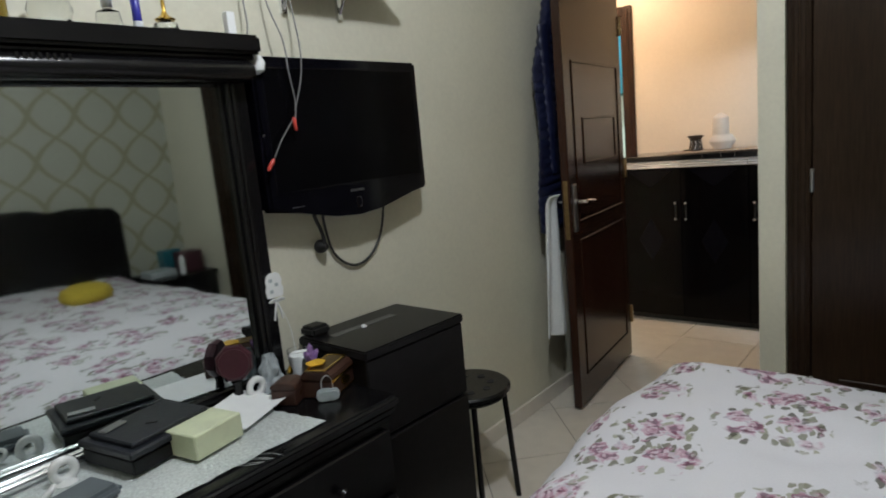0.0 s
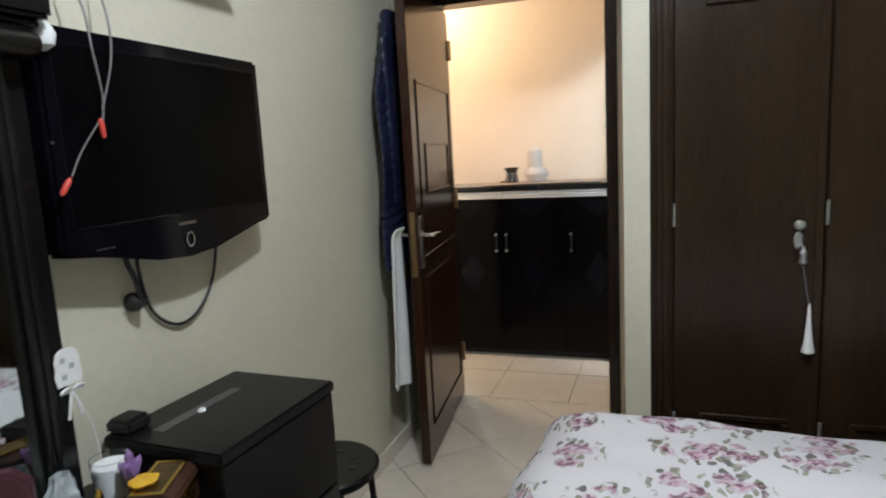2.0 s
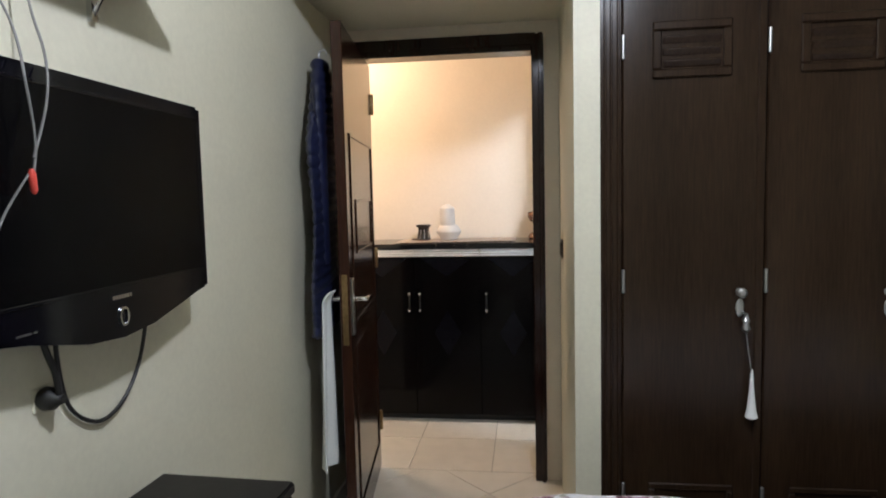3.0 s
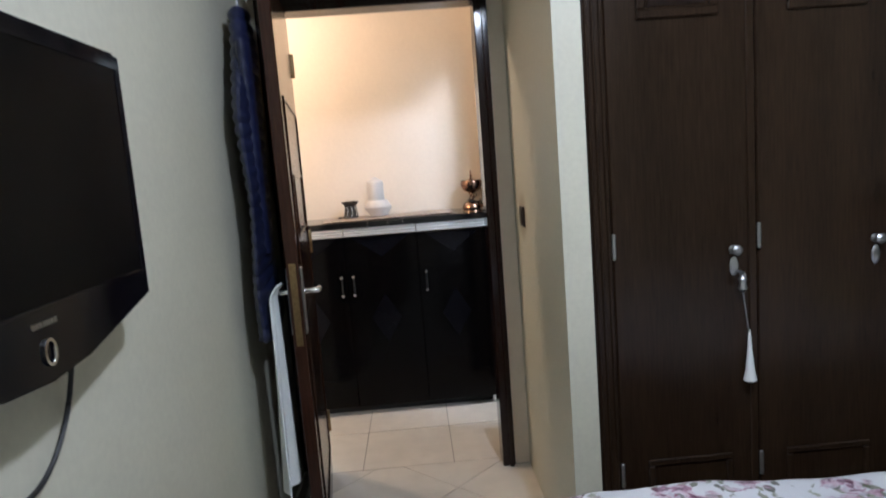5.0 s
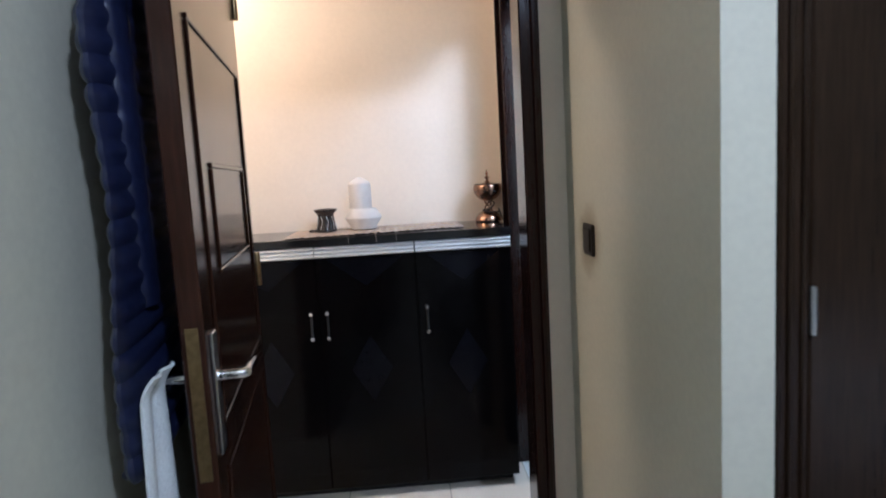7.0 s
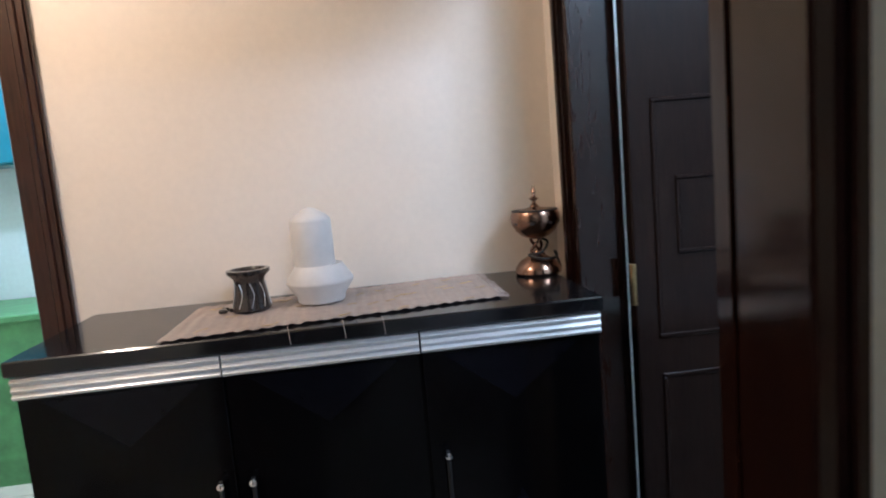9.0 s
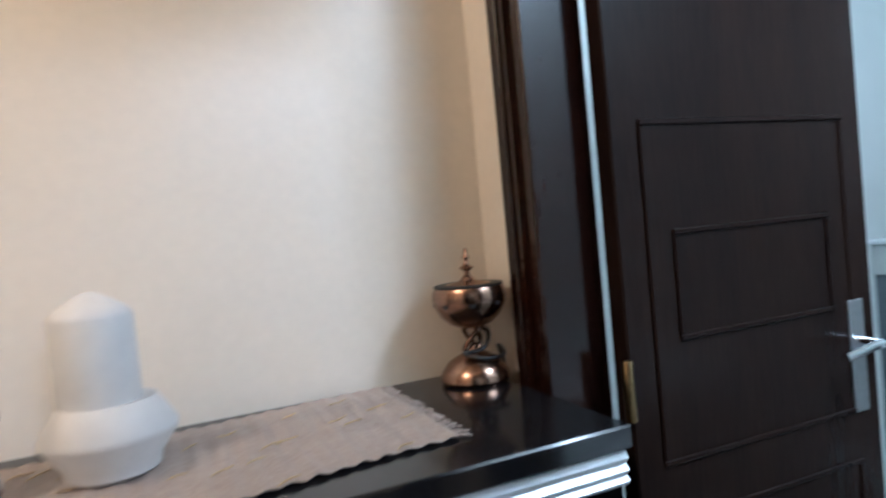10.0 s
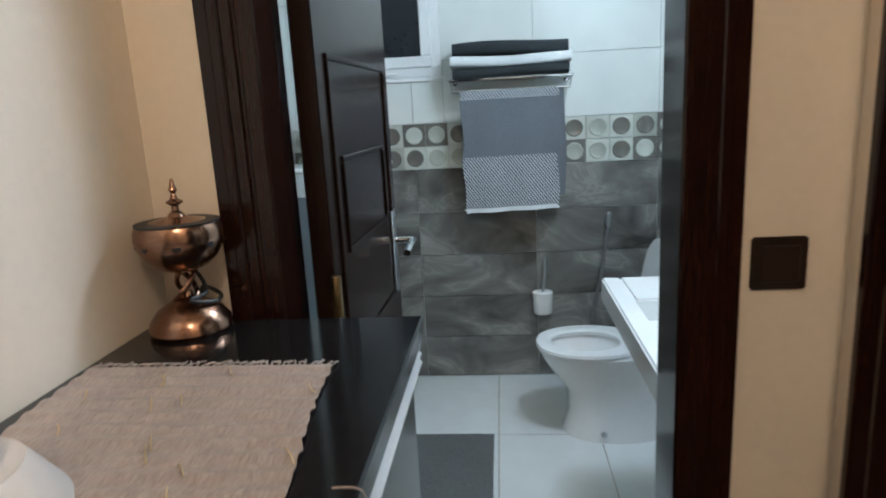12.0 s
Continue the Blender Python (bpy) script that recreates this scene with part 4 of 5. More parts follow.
def album_box(place, turn, size, label, h=0.052):
    ob = thing("gift_box", place, label, "box", turn, "black boxes")
    a, b = size
    part("tray", boxes((-a / 2, a / 2, -b / 2, b / 2, 0, h * 0.52), bevel=0.003), BLACK_BOARD, ob)
    part("lid", boxes((-a / 2 - 0.006, a / 2 + 0.006, -b / 2 - 0.006, b / 2 + 0.006, h * 0.56, h * 0.82), bevel=0.004), LEATHER, ob)
    part("cover", boxes((-a / 2 + 0.012, a / 2 - 0.012, -b / 2 + 0.012, b / 2 - 0.012, h * 0.82, h), bevel=0.003), LEATHER, ob)
    part("corner_mark", moved(boxes((-0.012, 0.012, -0.003, 0.003, 0, 0.002)), Matrix.Translation((a * 0.12, -b * 0.05, h)) @ Matrix.Rotation(radians(35), 4, "Z")), RUBBER, ob)
    return ob


album_box((-1.280, 0.612, DT + 0.012), 10, (0.178, 0.222), "flat black leather-covered box on the lace runner", 0.066)
tagged(part("silver_clip", moved(boxes((-0.012, 0.012, -0.03, 0.03, 0, 0.004), bevel=0.0015), Matrix.Translation((-1.315, 0.545, DT + 0.0785)) @ Matrix.Rotation(radians(20), 4, "Z")), SILVER), "silver clip lying on the black box", "clip")
tagged(part("soap_bar", moved(boxes((-0.049, 0.049, -0.066, 0.066, 0, 0.057), bevel=0.003), Matrix.Translation((-1.170, 0.680, DT + 0.012)) @ Matrix.Rotation(radians(10), 4, "Z")), SOAP), "pale green block of soap on the lace runner", "soap")


def leaf_paper(u, v):
    x, y = -0.085 + 0.17 * u, -0.095 + 0.19 * v
    return (x, y, 0.012 + 0.012 * (2 * u - 1) ** 2 * v)


tagged(part("paper_sheet", moved(sheet(10, 10, leaf_paper, 0.0006), Matrix.Translation((-1.262, 0.835, DT + 0.002)) @ Matrix.Rotation(radians(18), 4, "Z")), PAPER), "curled sheet of white paper on the dressing table", "paper")


def silk_rose(place, label):
    ob = thing("porcelain_ring", place, label, "ornament")
    ring = [(0.0, 0.021 * math.cos(k * math.pi / 8), 0.030 + 0.021 * math.sin(k * math.pi / 8)) for k in range(17)]
    part("ring", tube(ring, 0.0095, 10, 2), CERAMIC, ob, smooth=True)
    part("foot", lathe([(0.012, 0), (0.024, 0.002), (0.018, 0.008), (0.01, 0.012)], 16), CERAMIC, ob, smooth=True)


silk_rose((-1.33, 0.925, DT), "white porcelain ring ornament standing on the dressing table")
silk_rose((-1.30, 0.43, DT + 0.006), "white porcelain ring ornament on the lace runner")


def jewel_box():
    ob = thing("jewellery_box", (-1.185, 1.055, DT), "small dark jewellery box with gilt trim and a yellow flower", "jewellery box", 22)
    part("body", boxes((-0.04, 0.04, -0.055, 0.055, 0, 0.045), bevel=0.004), WOOD_BOX, ob)
    lid = part("lid", prism([(-0.041, 0.046), (0.041, 0.046), (0.041, 0.056), (0.026, 0.070), (-0.026, 0.070), (-0.041, 0.056)], -0.057, 0.057, "y", 0.003), WOOD_BOX, ob)
    part("gilt_trim", boxes((0.0405, 0.043, -0.056, 0.056, 0.043, 0.049), (0.0405, 0.042, -0.056, 0.056, 0.004, 0.008), (0.0405, 0.043, -0.012, 0.012, 0.024, 0.037)), GOLD, ob)
    part("gilt_band", boxes((-0.026, 0.026, -0.055, -0.049, 0.0705, 0.072), (-0.026, 0.026, 0.049, 0.055, 0.0705, 0.072), (0.020, 0.026, -0.049, 0.049, 0.0705, 0.072), (-0.026, -0.020, -0.049, 0.049, 0.0705, 0.072)), GOLD, lid, "gilt bands round the lid")
    part("top_panel", boxes((-0.019, 0.019, -0.048, 0.048, 0.0702, 0.0712)), BRASS, lid, "dull gilt panel of the lid")
    part("rosette", moved(lathe([(0.004, 0), (0.017, 0.0), (0.014, 0.002), (0.006, 0.003)], 10), Matrix.Translation((0.0405, 0.012, 0.024)) @ Matrix.Rotation(radians(90), 4, "Y") @ Matrix.Diagonal((0.6, 1.2, 1, 1))), GOLD, ob, "gilt rosette")
    ob.scale = (1.15, 1.15, 1.1)
    ob = thing("fabric_flower", (-1.195, 1.028, DT + 0.079), "small yellow fabric flower lying on the jewellery box", "flower")
    for k in range(5):
        a = k * 2 * math.pi / 5
        part("petal", moved(lathe([(0.003, 0), (0.013, 0.002), (0.016, 0.007), (0.003, 0.012)], 10), Matrix.Translation((0.011 * math.cos(a), 0.013 * math.sin(a), 0))), YELLOW, ob, smooth=True)
    ob = thing("wooden_box", (-1.225, 0.952, DT), "small reddish brown wooden box with a domed lid", "box", 28)
    part("body", boxes((-0.035, 0.035, -0.033, 0.033, 0, 0.042), bevel=0.003), WOOD_BOX, ob)
    part("lid", prism([(-0.036, 0.043), (0.036, 0.043), (0.034, 0.054), (0.015, 0.061), (-0.015, 0.061), (-0.034, 0.054)], -0.034, 0.034, "y", 0.002), WOOD_BOX, ob)
    part("gilt_mark", boxes((0.035, 0.0358, -0.010, 0.010, 0.026, 0.0275), (0.035, 0.0358, -0.007, 0.007, 0.020, 0.0215)), GOLD, ob)
    ob = thing("miniature_handbag", (-1.13, 1.005, DT), "miniature pale blue enamel handbag ornament", "ornament", -40)
    part("bag", prism([(-0.022, 0.0), (0.022, 0.0), (0.030, 0.008), (0.030, 0.024), (0.020, 0.032), (-0.020, 0.032), (-0.030, 0.024), (-0.030, 0.008)], -0.012, 0.012, "x", 0.004), POUCH, ob, smooth=True)
    part("strap", tube([(0, -0.015, 0.03), (0, -0.013, 0.055), (0, 0.0, 0.068), (0, 0.013, 0.055), (0, 0.015, 0.03)], 0.0022, 8), SILVER, ob, smooth=True)


jewel_box()


def dresser_clutter():
    # solid clock put where only a mirror reflection belongs; its stand is added
    ob = thing("reflected_clock", (-1.355, 0.885, DT), "octagonal maroon clock standing in for a mirror reflection, on an added stand", "clock", -38)
    up = Matrix.Translation((0, 0, 0.108)) @ Matrix.Rotation(radians(84), 4, "Y")
    part("case", moved(lathe([(0.04, -0.014), (0.05, -0.012), (0.052, 0.0), (0.048, 0.012), (0.038, 0.014)], 8), up @ Matrix.Rotation(radians(22.5), 4, "Z")), MAROON, ob)
    part("dial_ring", moved(lathe([(0.036, 0.0142), (0.040, 0.0142), (0.039, 0.017), (0.036, 0.0165)], 28), up), MAROON, ob, smooth=True)
    part("dial", moved(lathe([(0.003, 0.0142), (0.036, 0.0142), (0.036, 0.0155), (0.003, 0.016)], 28), up), SMOKE, ob, "smoky dial", True)
    part("stand", lathe([(0.034, 0), (0.036, 0.006), (0.014, 0.014), (0.010, 0.045), (0.016, 0.058)], 24), BLACK, ob, smooth=True)

    ob = thing("candle_glass", (-1.335, 1.085, DT), "clear glass tumbler holding a white candle", "candle")
    part("glass", lathe([(0.030, 0.0), (0.034, 0.004), (0.038, 0.085), (0.0355, 0.085), (0.032, 0.008), (0.001, 0.007)], 28, False), GLASS, ob, smooth=True).visible_shadow = False
    part("wax", lathe([(0.0315, 0.009), (0.0350, 0.072), (0.005, 0.073)], 28), PAPER, ob, smooth=True)

    ob = thing("purple_crystal", (-1.275, 1.075, DT), "purple crystal ornament beside the jewellery box", "ornament")
    part("stand", lathe([(0.02, 0), (0.022, 0.006), (0.008, 0.012), (0.008, 0.05), (0.014, 0.056)], 18), GOLD, ob, smooth=True)
    for a, h in ((0, 0.06), (70, 0.045), (140, 0.05), (215, 0.04), (290, 0.048)):
        part("crystal", moved(lathe([(0.008, 0), (0.011, h * 0.3), (0.008, h * 0.8), (0.001, h)], 6), Matrix.Translation((0, 0, 0.054)) @ Matrix.Rotation(radians(a), 4, "Z") @ Matrix.Rotation(radians(28 if a else 0), 4, "Y")), PURPLE, ob)

    ob = thing("plastic_bag", (-1.345, 0.985, DT), "crumpled clear plastic bag on the dressing table", "bag")
    def bag(u, v):
        a, z = u * 2 * math.pi, v * 0.10
        r = (0.038 * (1 - 0.55 * v)) * (1 + 0.5 * noise.noise(Vector((math.cos(a) * 2, math.sin(a) * 2, v * 4))))
        return (r * math.cos(a) * 0.8, r * math.sin(a), z)
    part("film", sheet(36, 14, bag), material("milky_plastic_film", (0.42, 0.46, 0.48), 0.25, vary=0.3, grain=40, bump=0.3), ob)

    ob = thing("glass_figurine", (-1.275, 1.0, DT), "small glass figurine bottle with a gold stopper", "ornament")
    part("bottle", lathe([(0.010, 0), (0.015, 0.006), (0.013, 0.03), (0.006, 0.042), (0.006, 0.05)], 18), PERFUME, ob, smooth=True)
    part("stopper", moved(lathe([(0.004, 0), (0.008, 0.006), (0.006, 0.016), (0.002, 0.022)], 14), Matrix.Translation((0, 0, 0.05))), GOLD, ob, smooth=True)
    ob = thing("chrome_tongs", (-1.372, 0.40, DT + 0.012), "pair of chrome straightener bars lying on the runner", "straightener", 4)
    for x, z in ((-0.012, 0.009), (0.016, 0.009)):
        part("bar", moved(lathe([(0.004, -0.14), (0.009, -0.135), (0.009, 0.13), (0.004, 0.135)], 14), Matrix.Translation((x, 0, z)) @ Matrix.Rotation(radians(90), 4, "X")), CHROME, ob, smooth=True)
    ob = thing("white_bow", (-1.24, 0.36, DT + 0.008), "white ribbon bow on the dressing table", "bow", 20)
    for s in (1, -1):
        part("loop", tube([(0, 0, 0.006), (0.012, s * 0.018, 0.022), (0.0, s * 0.036, 0.024), (-0.012, s * 0.03, 0.010), (0, 0, 0.006)], 0.0055, 8), PAPER, ob, smooth=True)
    part("knot", lathe([(0.004, 0), (0.009, 0.005), (0.004, 0.012)], 10), PAPER, ob, smooth=True)
    ob = thing("dark_pouch", (-1.16, 0.40, DT + 0.008), "dark blue-grey zipped pouch on the dressing table", "pouch", 12)
    part("pouch", boxes((-0.05, 0.05, -0.07, 0.07, 0, 0.03), bevel=0.012, seg=3), PIER_GREY, ob, smooth=True)

    # bear-shaped card with a bow, hanging on the mirror post
    ob = thing("teddy_card", (-1.372, 1.052, 0.98), "white teddy-shaped card with a ribbon bow on the mirror frame", "card")
    out = [(-0.026, -0.035), (0.026, -0.035), (0.030, -0.012), (0.024, 0.0), (0.028, 0.012), (0.022, 0.030), (0.012, 0.036), (-0.012, 0.036), (-0.022, 0.030), (-0.028, 0.012), (-0.024, 0.0), (-0.030, -0.012)]
    part("card", prism(out, 0.0, 0.004, "x", 0.001), PAPER, ob)
    part("letter_block", boxes((0.004, 0.005, -0.016, -0.006, 0.010, 0.020), (0.004, 0.005, 0.002, 0.012, -0.004, 0.006), (0.004, 0.005, -0.016, -0.006, -0.022, -0.012)), POUCH, ob, "grey letter marks")
    for s in (1, -1):
        part("bow_loop", tube([(0.004, 0, -0.045), (0.010, s * 0.012, -0.038), (0.006, s * 0.024, -0.045), (0.004, 0, -0.047)], 0.003, 6), PAPER, ob)
        part("ribbon_tail", tube([(0.004, 0, -0.046), (0.006, s * 0.008, -0.07), (0.005, s * 0.014, -0.10)], 0.003, 6), PAPER, ob)
    part("string", tube([(0.004, 0.004, -0.05), (0.012, 0.028, -0.13), (0.016, 0.034, -0.22)], 0.0012, 5), PAPER, ob)


dresser_clutter()


def bottles():
    z = 1.655
    def bottle(y, prof, liquid, cap, label, x=-1.36):
        ob = thing("perfume_bottle", (x, y, z), label, "bottle", group="bottles on the mirror cornice")
        part("bottle", lathe(prof, 24), PERFUME, ob, smooth=True)
        if liquid:
            part("liquid", lathe([(r * 0.86, h) for r, h in prof[1:4]], 20), liquid, ob, smooth=True)
        top = prof[-1][1]
        part("cap", moved(lathe([(0.011, 0), (0.012, 0.003), (0.012, 0.02), (0.008, 0.024)], 16), Matrix.Translation((0, 0, top))), cap, ob, smooth=True)
    bottle(0.49, [(0.02, 0), (0.026, 0.003), (0.026, 0.03), (0.026, 0.045), (0.011, 0.055), (0.010, 0.062)], AMBER, GOLD, "square-shouldered perfume bottle with amber scent")
    bottle(0.595, [(0.025, 0), (0.038, 0.008), (0.044, 0.03), (0.036, 0.055), (0.012, 0.068), (0.011, 0.074)], None, PERFUME, "round clear glass perfume bottle")
    bottle(0.715, [(0.022, 0), (0.028, 0.004), (0.027, 0.02), (0.024, 0.036), (0.010, 0.042), (0.009, 0.045)], None, SILVER, "small clear perfume bottle with a silver cap")
    ob = thing("lotion_tube", (-1.35, 0.775, z), "blue and white plastic tube standing on the cornice", "tube", 0)
    part("tube", lathe([(0.010, 0), (0.011, 0.004), (0.011, 0.018), (0.008, 0.018)], 16), PVC, ob, smooth=True)
    part("sleeve", lathe([(0.009, 0.018), (0.010, 0.02), (0.010, 0.066), (0.007, 0.07)], 16), BLUE_CAP, ob, smooth=True)
    ob = thing("gold_stopper_bottle", (-1.355, 0.845, z), "low glass flask with a tall gold stopper", "bottle")
    part("flask", lathe([(0.024, 0), (0.030, 0.006), (0.026, 0.02), (0.010, 0.026)], 20), PERFUME, ob, smooth=True)
    part("stopper", moved(lathe([(0.022, 0), (0.024, 0.004), (0.010, 0.012), (0.004, 0.024), (0.005, 0.04), (0.002, 0.066)], 18), Matrix.Translation((0, 0, 0.026))), GOLD, ob, smooth=True)
    ob = thing("white_tube_box", (-1.34, 1.01, z), "slim white carton standing on the cornice", "carton")
    part("carton", boxes((-0.011, 0.011, -0.012, 0.012, 0, 0.058), bevel=0.002), PAPER, ob)


bottles()


# ---------------------------------------------------------------- behind the bedroom door
def jacket():
    ob = thing("jacket", (-1.385, 2.75, 0), "navy quilted jacket hanging on the bedroom door", "jacket", 6)
    def body(u, v):
        z = 1.93 - 1.04 * u
        w = (0.05 + 0.15 * min(1, u * 3.2)) * (1 + 0.06 * math.sin(u * 9))
        a = v * 2 * math.pi
        puff = 0.013 * abs(math.sin(u * math.pi * 25)) ** 0.6
        w *= 1 + 0.05 * (puff / 0.013 - 0.6)
        t = 0.022 + 0.008 * math.sin(u * 7) + puff
        return (t * math.cos(a) + 0.004 * math.sin(u * 13), w * math.sin(a) * 1.0 - 0.03 * u, z + 0.02 * math.sin(a) * u)
    part("body", sheet(120, 26, body), NAVY, ob, smooth=True)
    def sleeve(u, v):
        a = v * 2 * math.pi
        z = 1.80 - 0.66 * u
        r = 0.045 * (1 - 0.25 * u) + 0.004 * abs(math.sin(u * math.pi * 12))
        return (0.018 + r * 0.45 * math.cos(a), -0.13 + 0.03 * u + r * math.sin(a), z)
    part("sleeve", sheet(80, 16, sleeve), NAVY, ob, smooth=True)
    part("hem", boxes((-0.022, 0.022, -0.22, 0.15, 0.872, 0.89), bevel=0.006), NAVY, ob)
    part("hook", tube([(0.0, 0.0, 1.91), (0.0, 0.0, 1.96), (0.02, 0.0, 1.97), (0.03, 0.0, 1.955)], 0.004, 8), SILVER, ob)


jacket()


def hanging_towel():
    def place(u, v):
        z = 1.045 - 0.66 * u
        w = 0.046 + 0.066 * u
        f = math.sin(v * math.pi * 3.2 + u * 1.5) * 0.014 * (0.3 + u)
        top = 0.022 * (1 - min(1, u * 14)) ** 2
        return (-1.335 + f + top, 2.565 + (v - 0.5) * 2 * w - 0.02 * u, z - 0.03 * (v - 0.5) * u)
    ob = thing("hand_towel", (0, 0, 0), "white cotton towel hanging from the bedroom door handle", "towel")
    part("towel", sheet(60, 24, place, 0.005), WHITE_CLOTH, ob, smooth=True)


hanging_towel()


def wall_switch(place, turn, label):
    ob = thing("light_switch", place, label, "light switch", turn, "brown switches")
    part("plate", boxes((-0.008, 0, -0.041, 0.041, -0.041, 0.041), bevel=0.003, seg=2), SWITCH_BROWN, ob)
    part("rocker", boxes((-0.012, -0.008, -0.029, 0.029, -0.029, 0.029), bevel=0.002), SWITCH_BROWN, ob)


wall_switch((XE, 3.108, 1.150), 0, "brown plastic light switch on the return wall")
wall_switch((XE, 3.512, 1.168), 0, "brown plastic light switch beside the bathroom door")


# ---------------------------------------------------------------- hall cabinet and its things
CT = 1.11


def hall_cabinet():
    ob = thing("hall_cabinet", (0, 0, 0), "tall black lacquered hall cabinet with long bar handles", "cabinet")
    x0, x1, yf = -1.665, -0.474, 4.075
    part("body", boxes((x0, x1, yf + 0.018, YB - 0.004, 0.045, CT - 0.034)), GLOSS_BLACK, ob)
    part("plinth", boxes((x0 + 0.02, x1 - 0.02, yf + 0.07, YB - 0.02, 0, 0.045)), RUBBER, ob)
    cuts = [x0, -1.268, -0.866, x1]
    for i in range(3):
        a, b = cuts[i] + 0.002, cuts[i + 1] - 0.002
        door = part("door", boxes((a, b, yf, yf + 0.018, 0.05, 1.028), bevel=0.002), GLOSS_BLACK, ob)
        m, w = (a + b) / 2, (b - a) / 2
        part("inlay", prism([(m - w * 0.78, 1.02), (m + w * 0.78, 1.02), (m, 0.905)], yf - 0.001, yf + 0.001, "y"), INLAY, door, "dark grey triangular inlay")
        part("inlay", prism([(m, 0.70), (m + w * 0.42, 0.56), (m, 0.42), (m - w * 0.42, 0.56)], yf - 0.001, yf + 0.001, "y"), INLAY, door, "dark grey lozenge inlay")
        prof = [(0, 0), (0.010, 0), (0.013, 0.006), (0.009, 0.012), (0.013, 0.020), (0.009, 0.027), (0.013, 0.036), (0.010, 0.044), (0, 0.044)]
        part("profile_handle", prism([(yf + 0.004 - p * 1.6, 1.030 + q) for p, q in prof], a, b, "x"), ALU, door, "ribbed aluminium edge profile")
        for hx in ((-1.296,) if i == 0 else (-1.231, ) if i == 1 else (-0.828,)):
            h = part("bar_handle", tube([(hx, yf - 0.022, 0.695), (hx, yf - 0.022, 0.815)], 0.0045, 10, 2), RUBBER, door, smooth=True)
            for z in (0.704, 0.806):
                part("handle_post", moved(lathe([(0.006, 0), (0.006, 0.022), (0.0075, 0.024), (0.0075, 0.030), (0.004, 0.032)], 12), Matrix.Translation((hx, yf, z)) @ Matrix.Rotation(radians(90), 4, "X")), CHROME, h, "chrome handle post", True)
    tagged(part("worktop", boxes((x0 - 0.005, x1 + 0.004, yf - 0.022, YB - 0.003, CT - 0.032, CT), bevel=0.003), GRANITE), "polished black stone top of the hall cabinet", "worktop")


hall_cabinet()


def runner():
    def place(u, v):
        x = -1.385 + 0.715 * u
        y = 4.062 + (0.085 + 0.003 * math.sin(u * 17)) * u + (0.335 - 0.01 * u) * v + 0.004 * noise.noise(Vector((u * 40, 0, 7))) * (1 if v == 0 else 0)
        ridge = 0.0013 * math.sin(x * 210 + 2 * noise.noise(Vector((x * 6, y * 6, 0))))
        return (x, y, CT + 0.0055 + ridge + 0.0015 * noise.noise(Vector((x * 30, y * 30, 2))))
    ob = thing("table_runner", (0, 0, 0), "beige woven runner with gold threads on the hall cabinet", "table runner")
    part("cloth", sheet(150, 40, place, 0.0012), RUNNER, ob, smooth=True)
    random.seed(4)
    fr = []
    for k in range(46):
        v = k / 45
        x, y, z = place(1, v)
        fr.append(tube([(x, y, z), (x + 0.010, y + random.uniform(-0.005, 0.005), CT + 0.004), (x + random.uniform(0.014, 0.024), y + random.uniform(-0.01, 0.01), CT + 0.002)], 0.0012, 4, 3))
    part("fringe", joined(*fr), RUNNER, ob)["kind"] = "stuff"
    th = []
    for k in range(30):
        u, v = random.random() * 0.95, random.random() * 0.9
        p = [place(u + 0.018 * j + random.uniform(-0.006, 0.006), min(1, v + 0.02 * j)) for j in range(3)]
        th.append(tube([(a, b, c + 0.002) for a, b, c in p], 0.0009, 4, 3))
    part("gold_threads", joined(*th), GOLD_THREAD, ob, "fine gold threads")["kind"] = "stuff"
    part("edge_threads", joined(*[tube([(x, 4.075, CT + 0.006), (x + 0.003, 4.050, CT + 0.002), (x + 0.006, 4.046, CT - 0.03)], 0.001, 4, 4) for x in (-1.13, -1.02, -0.94)]), RUNNER, ob)


runner()


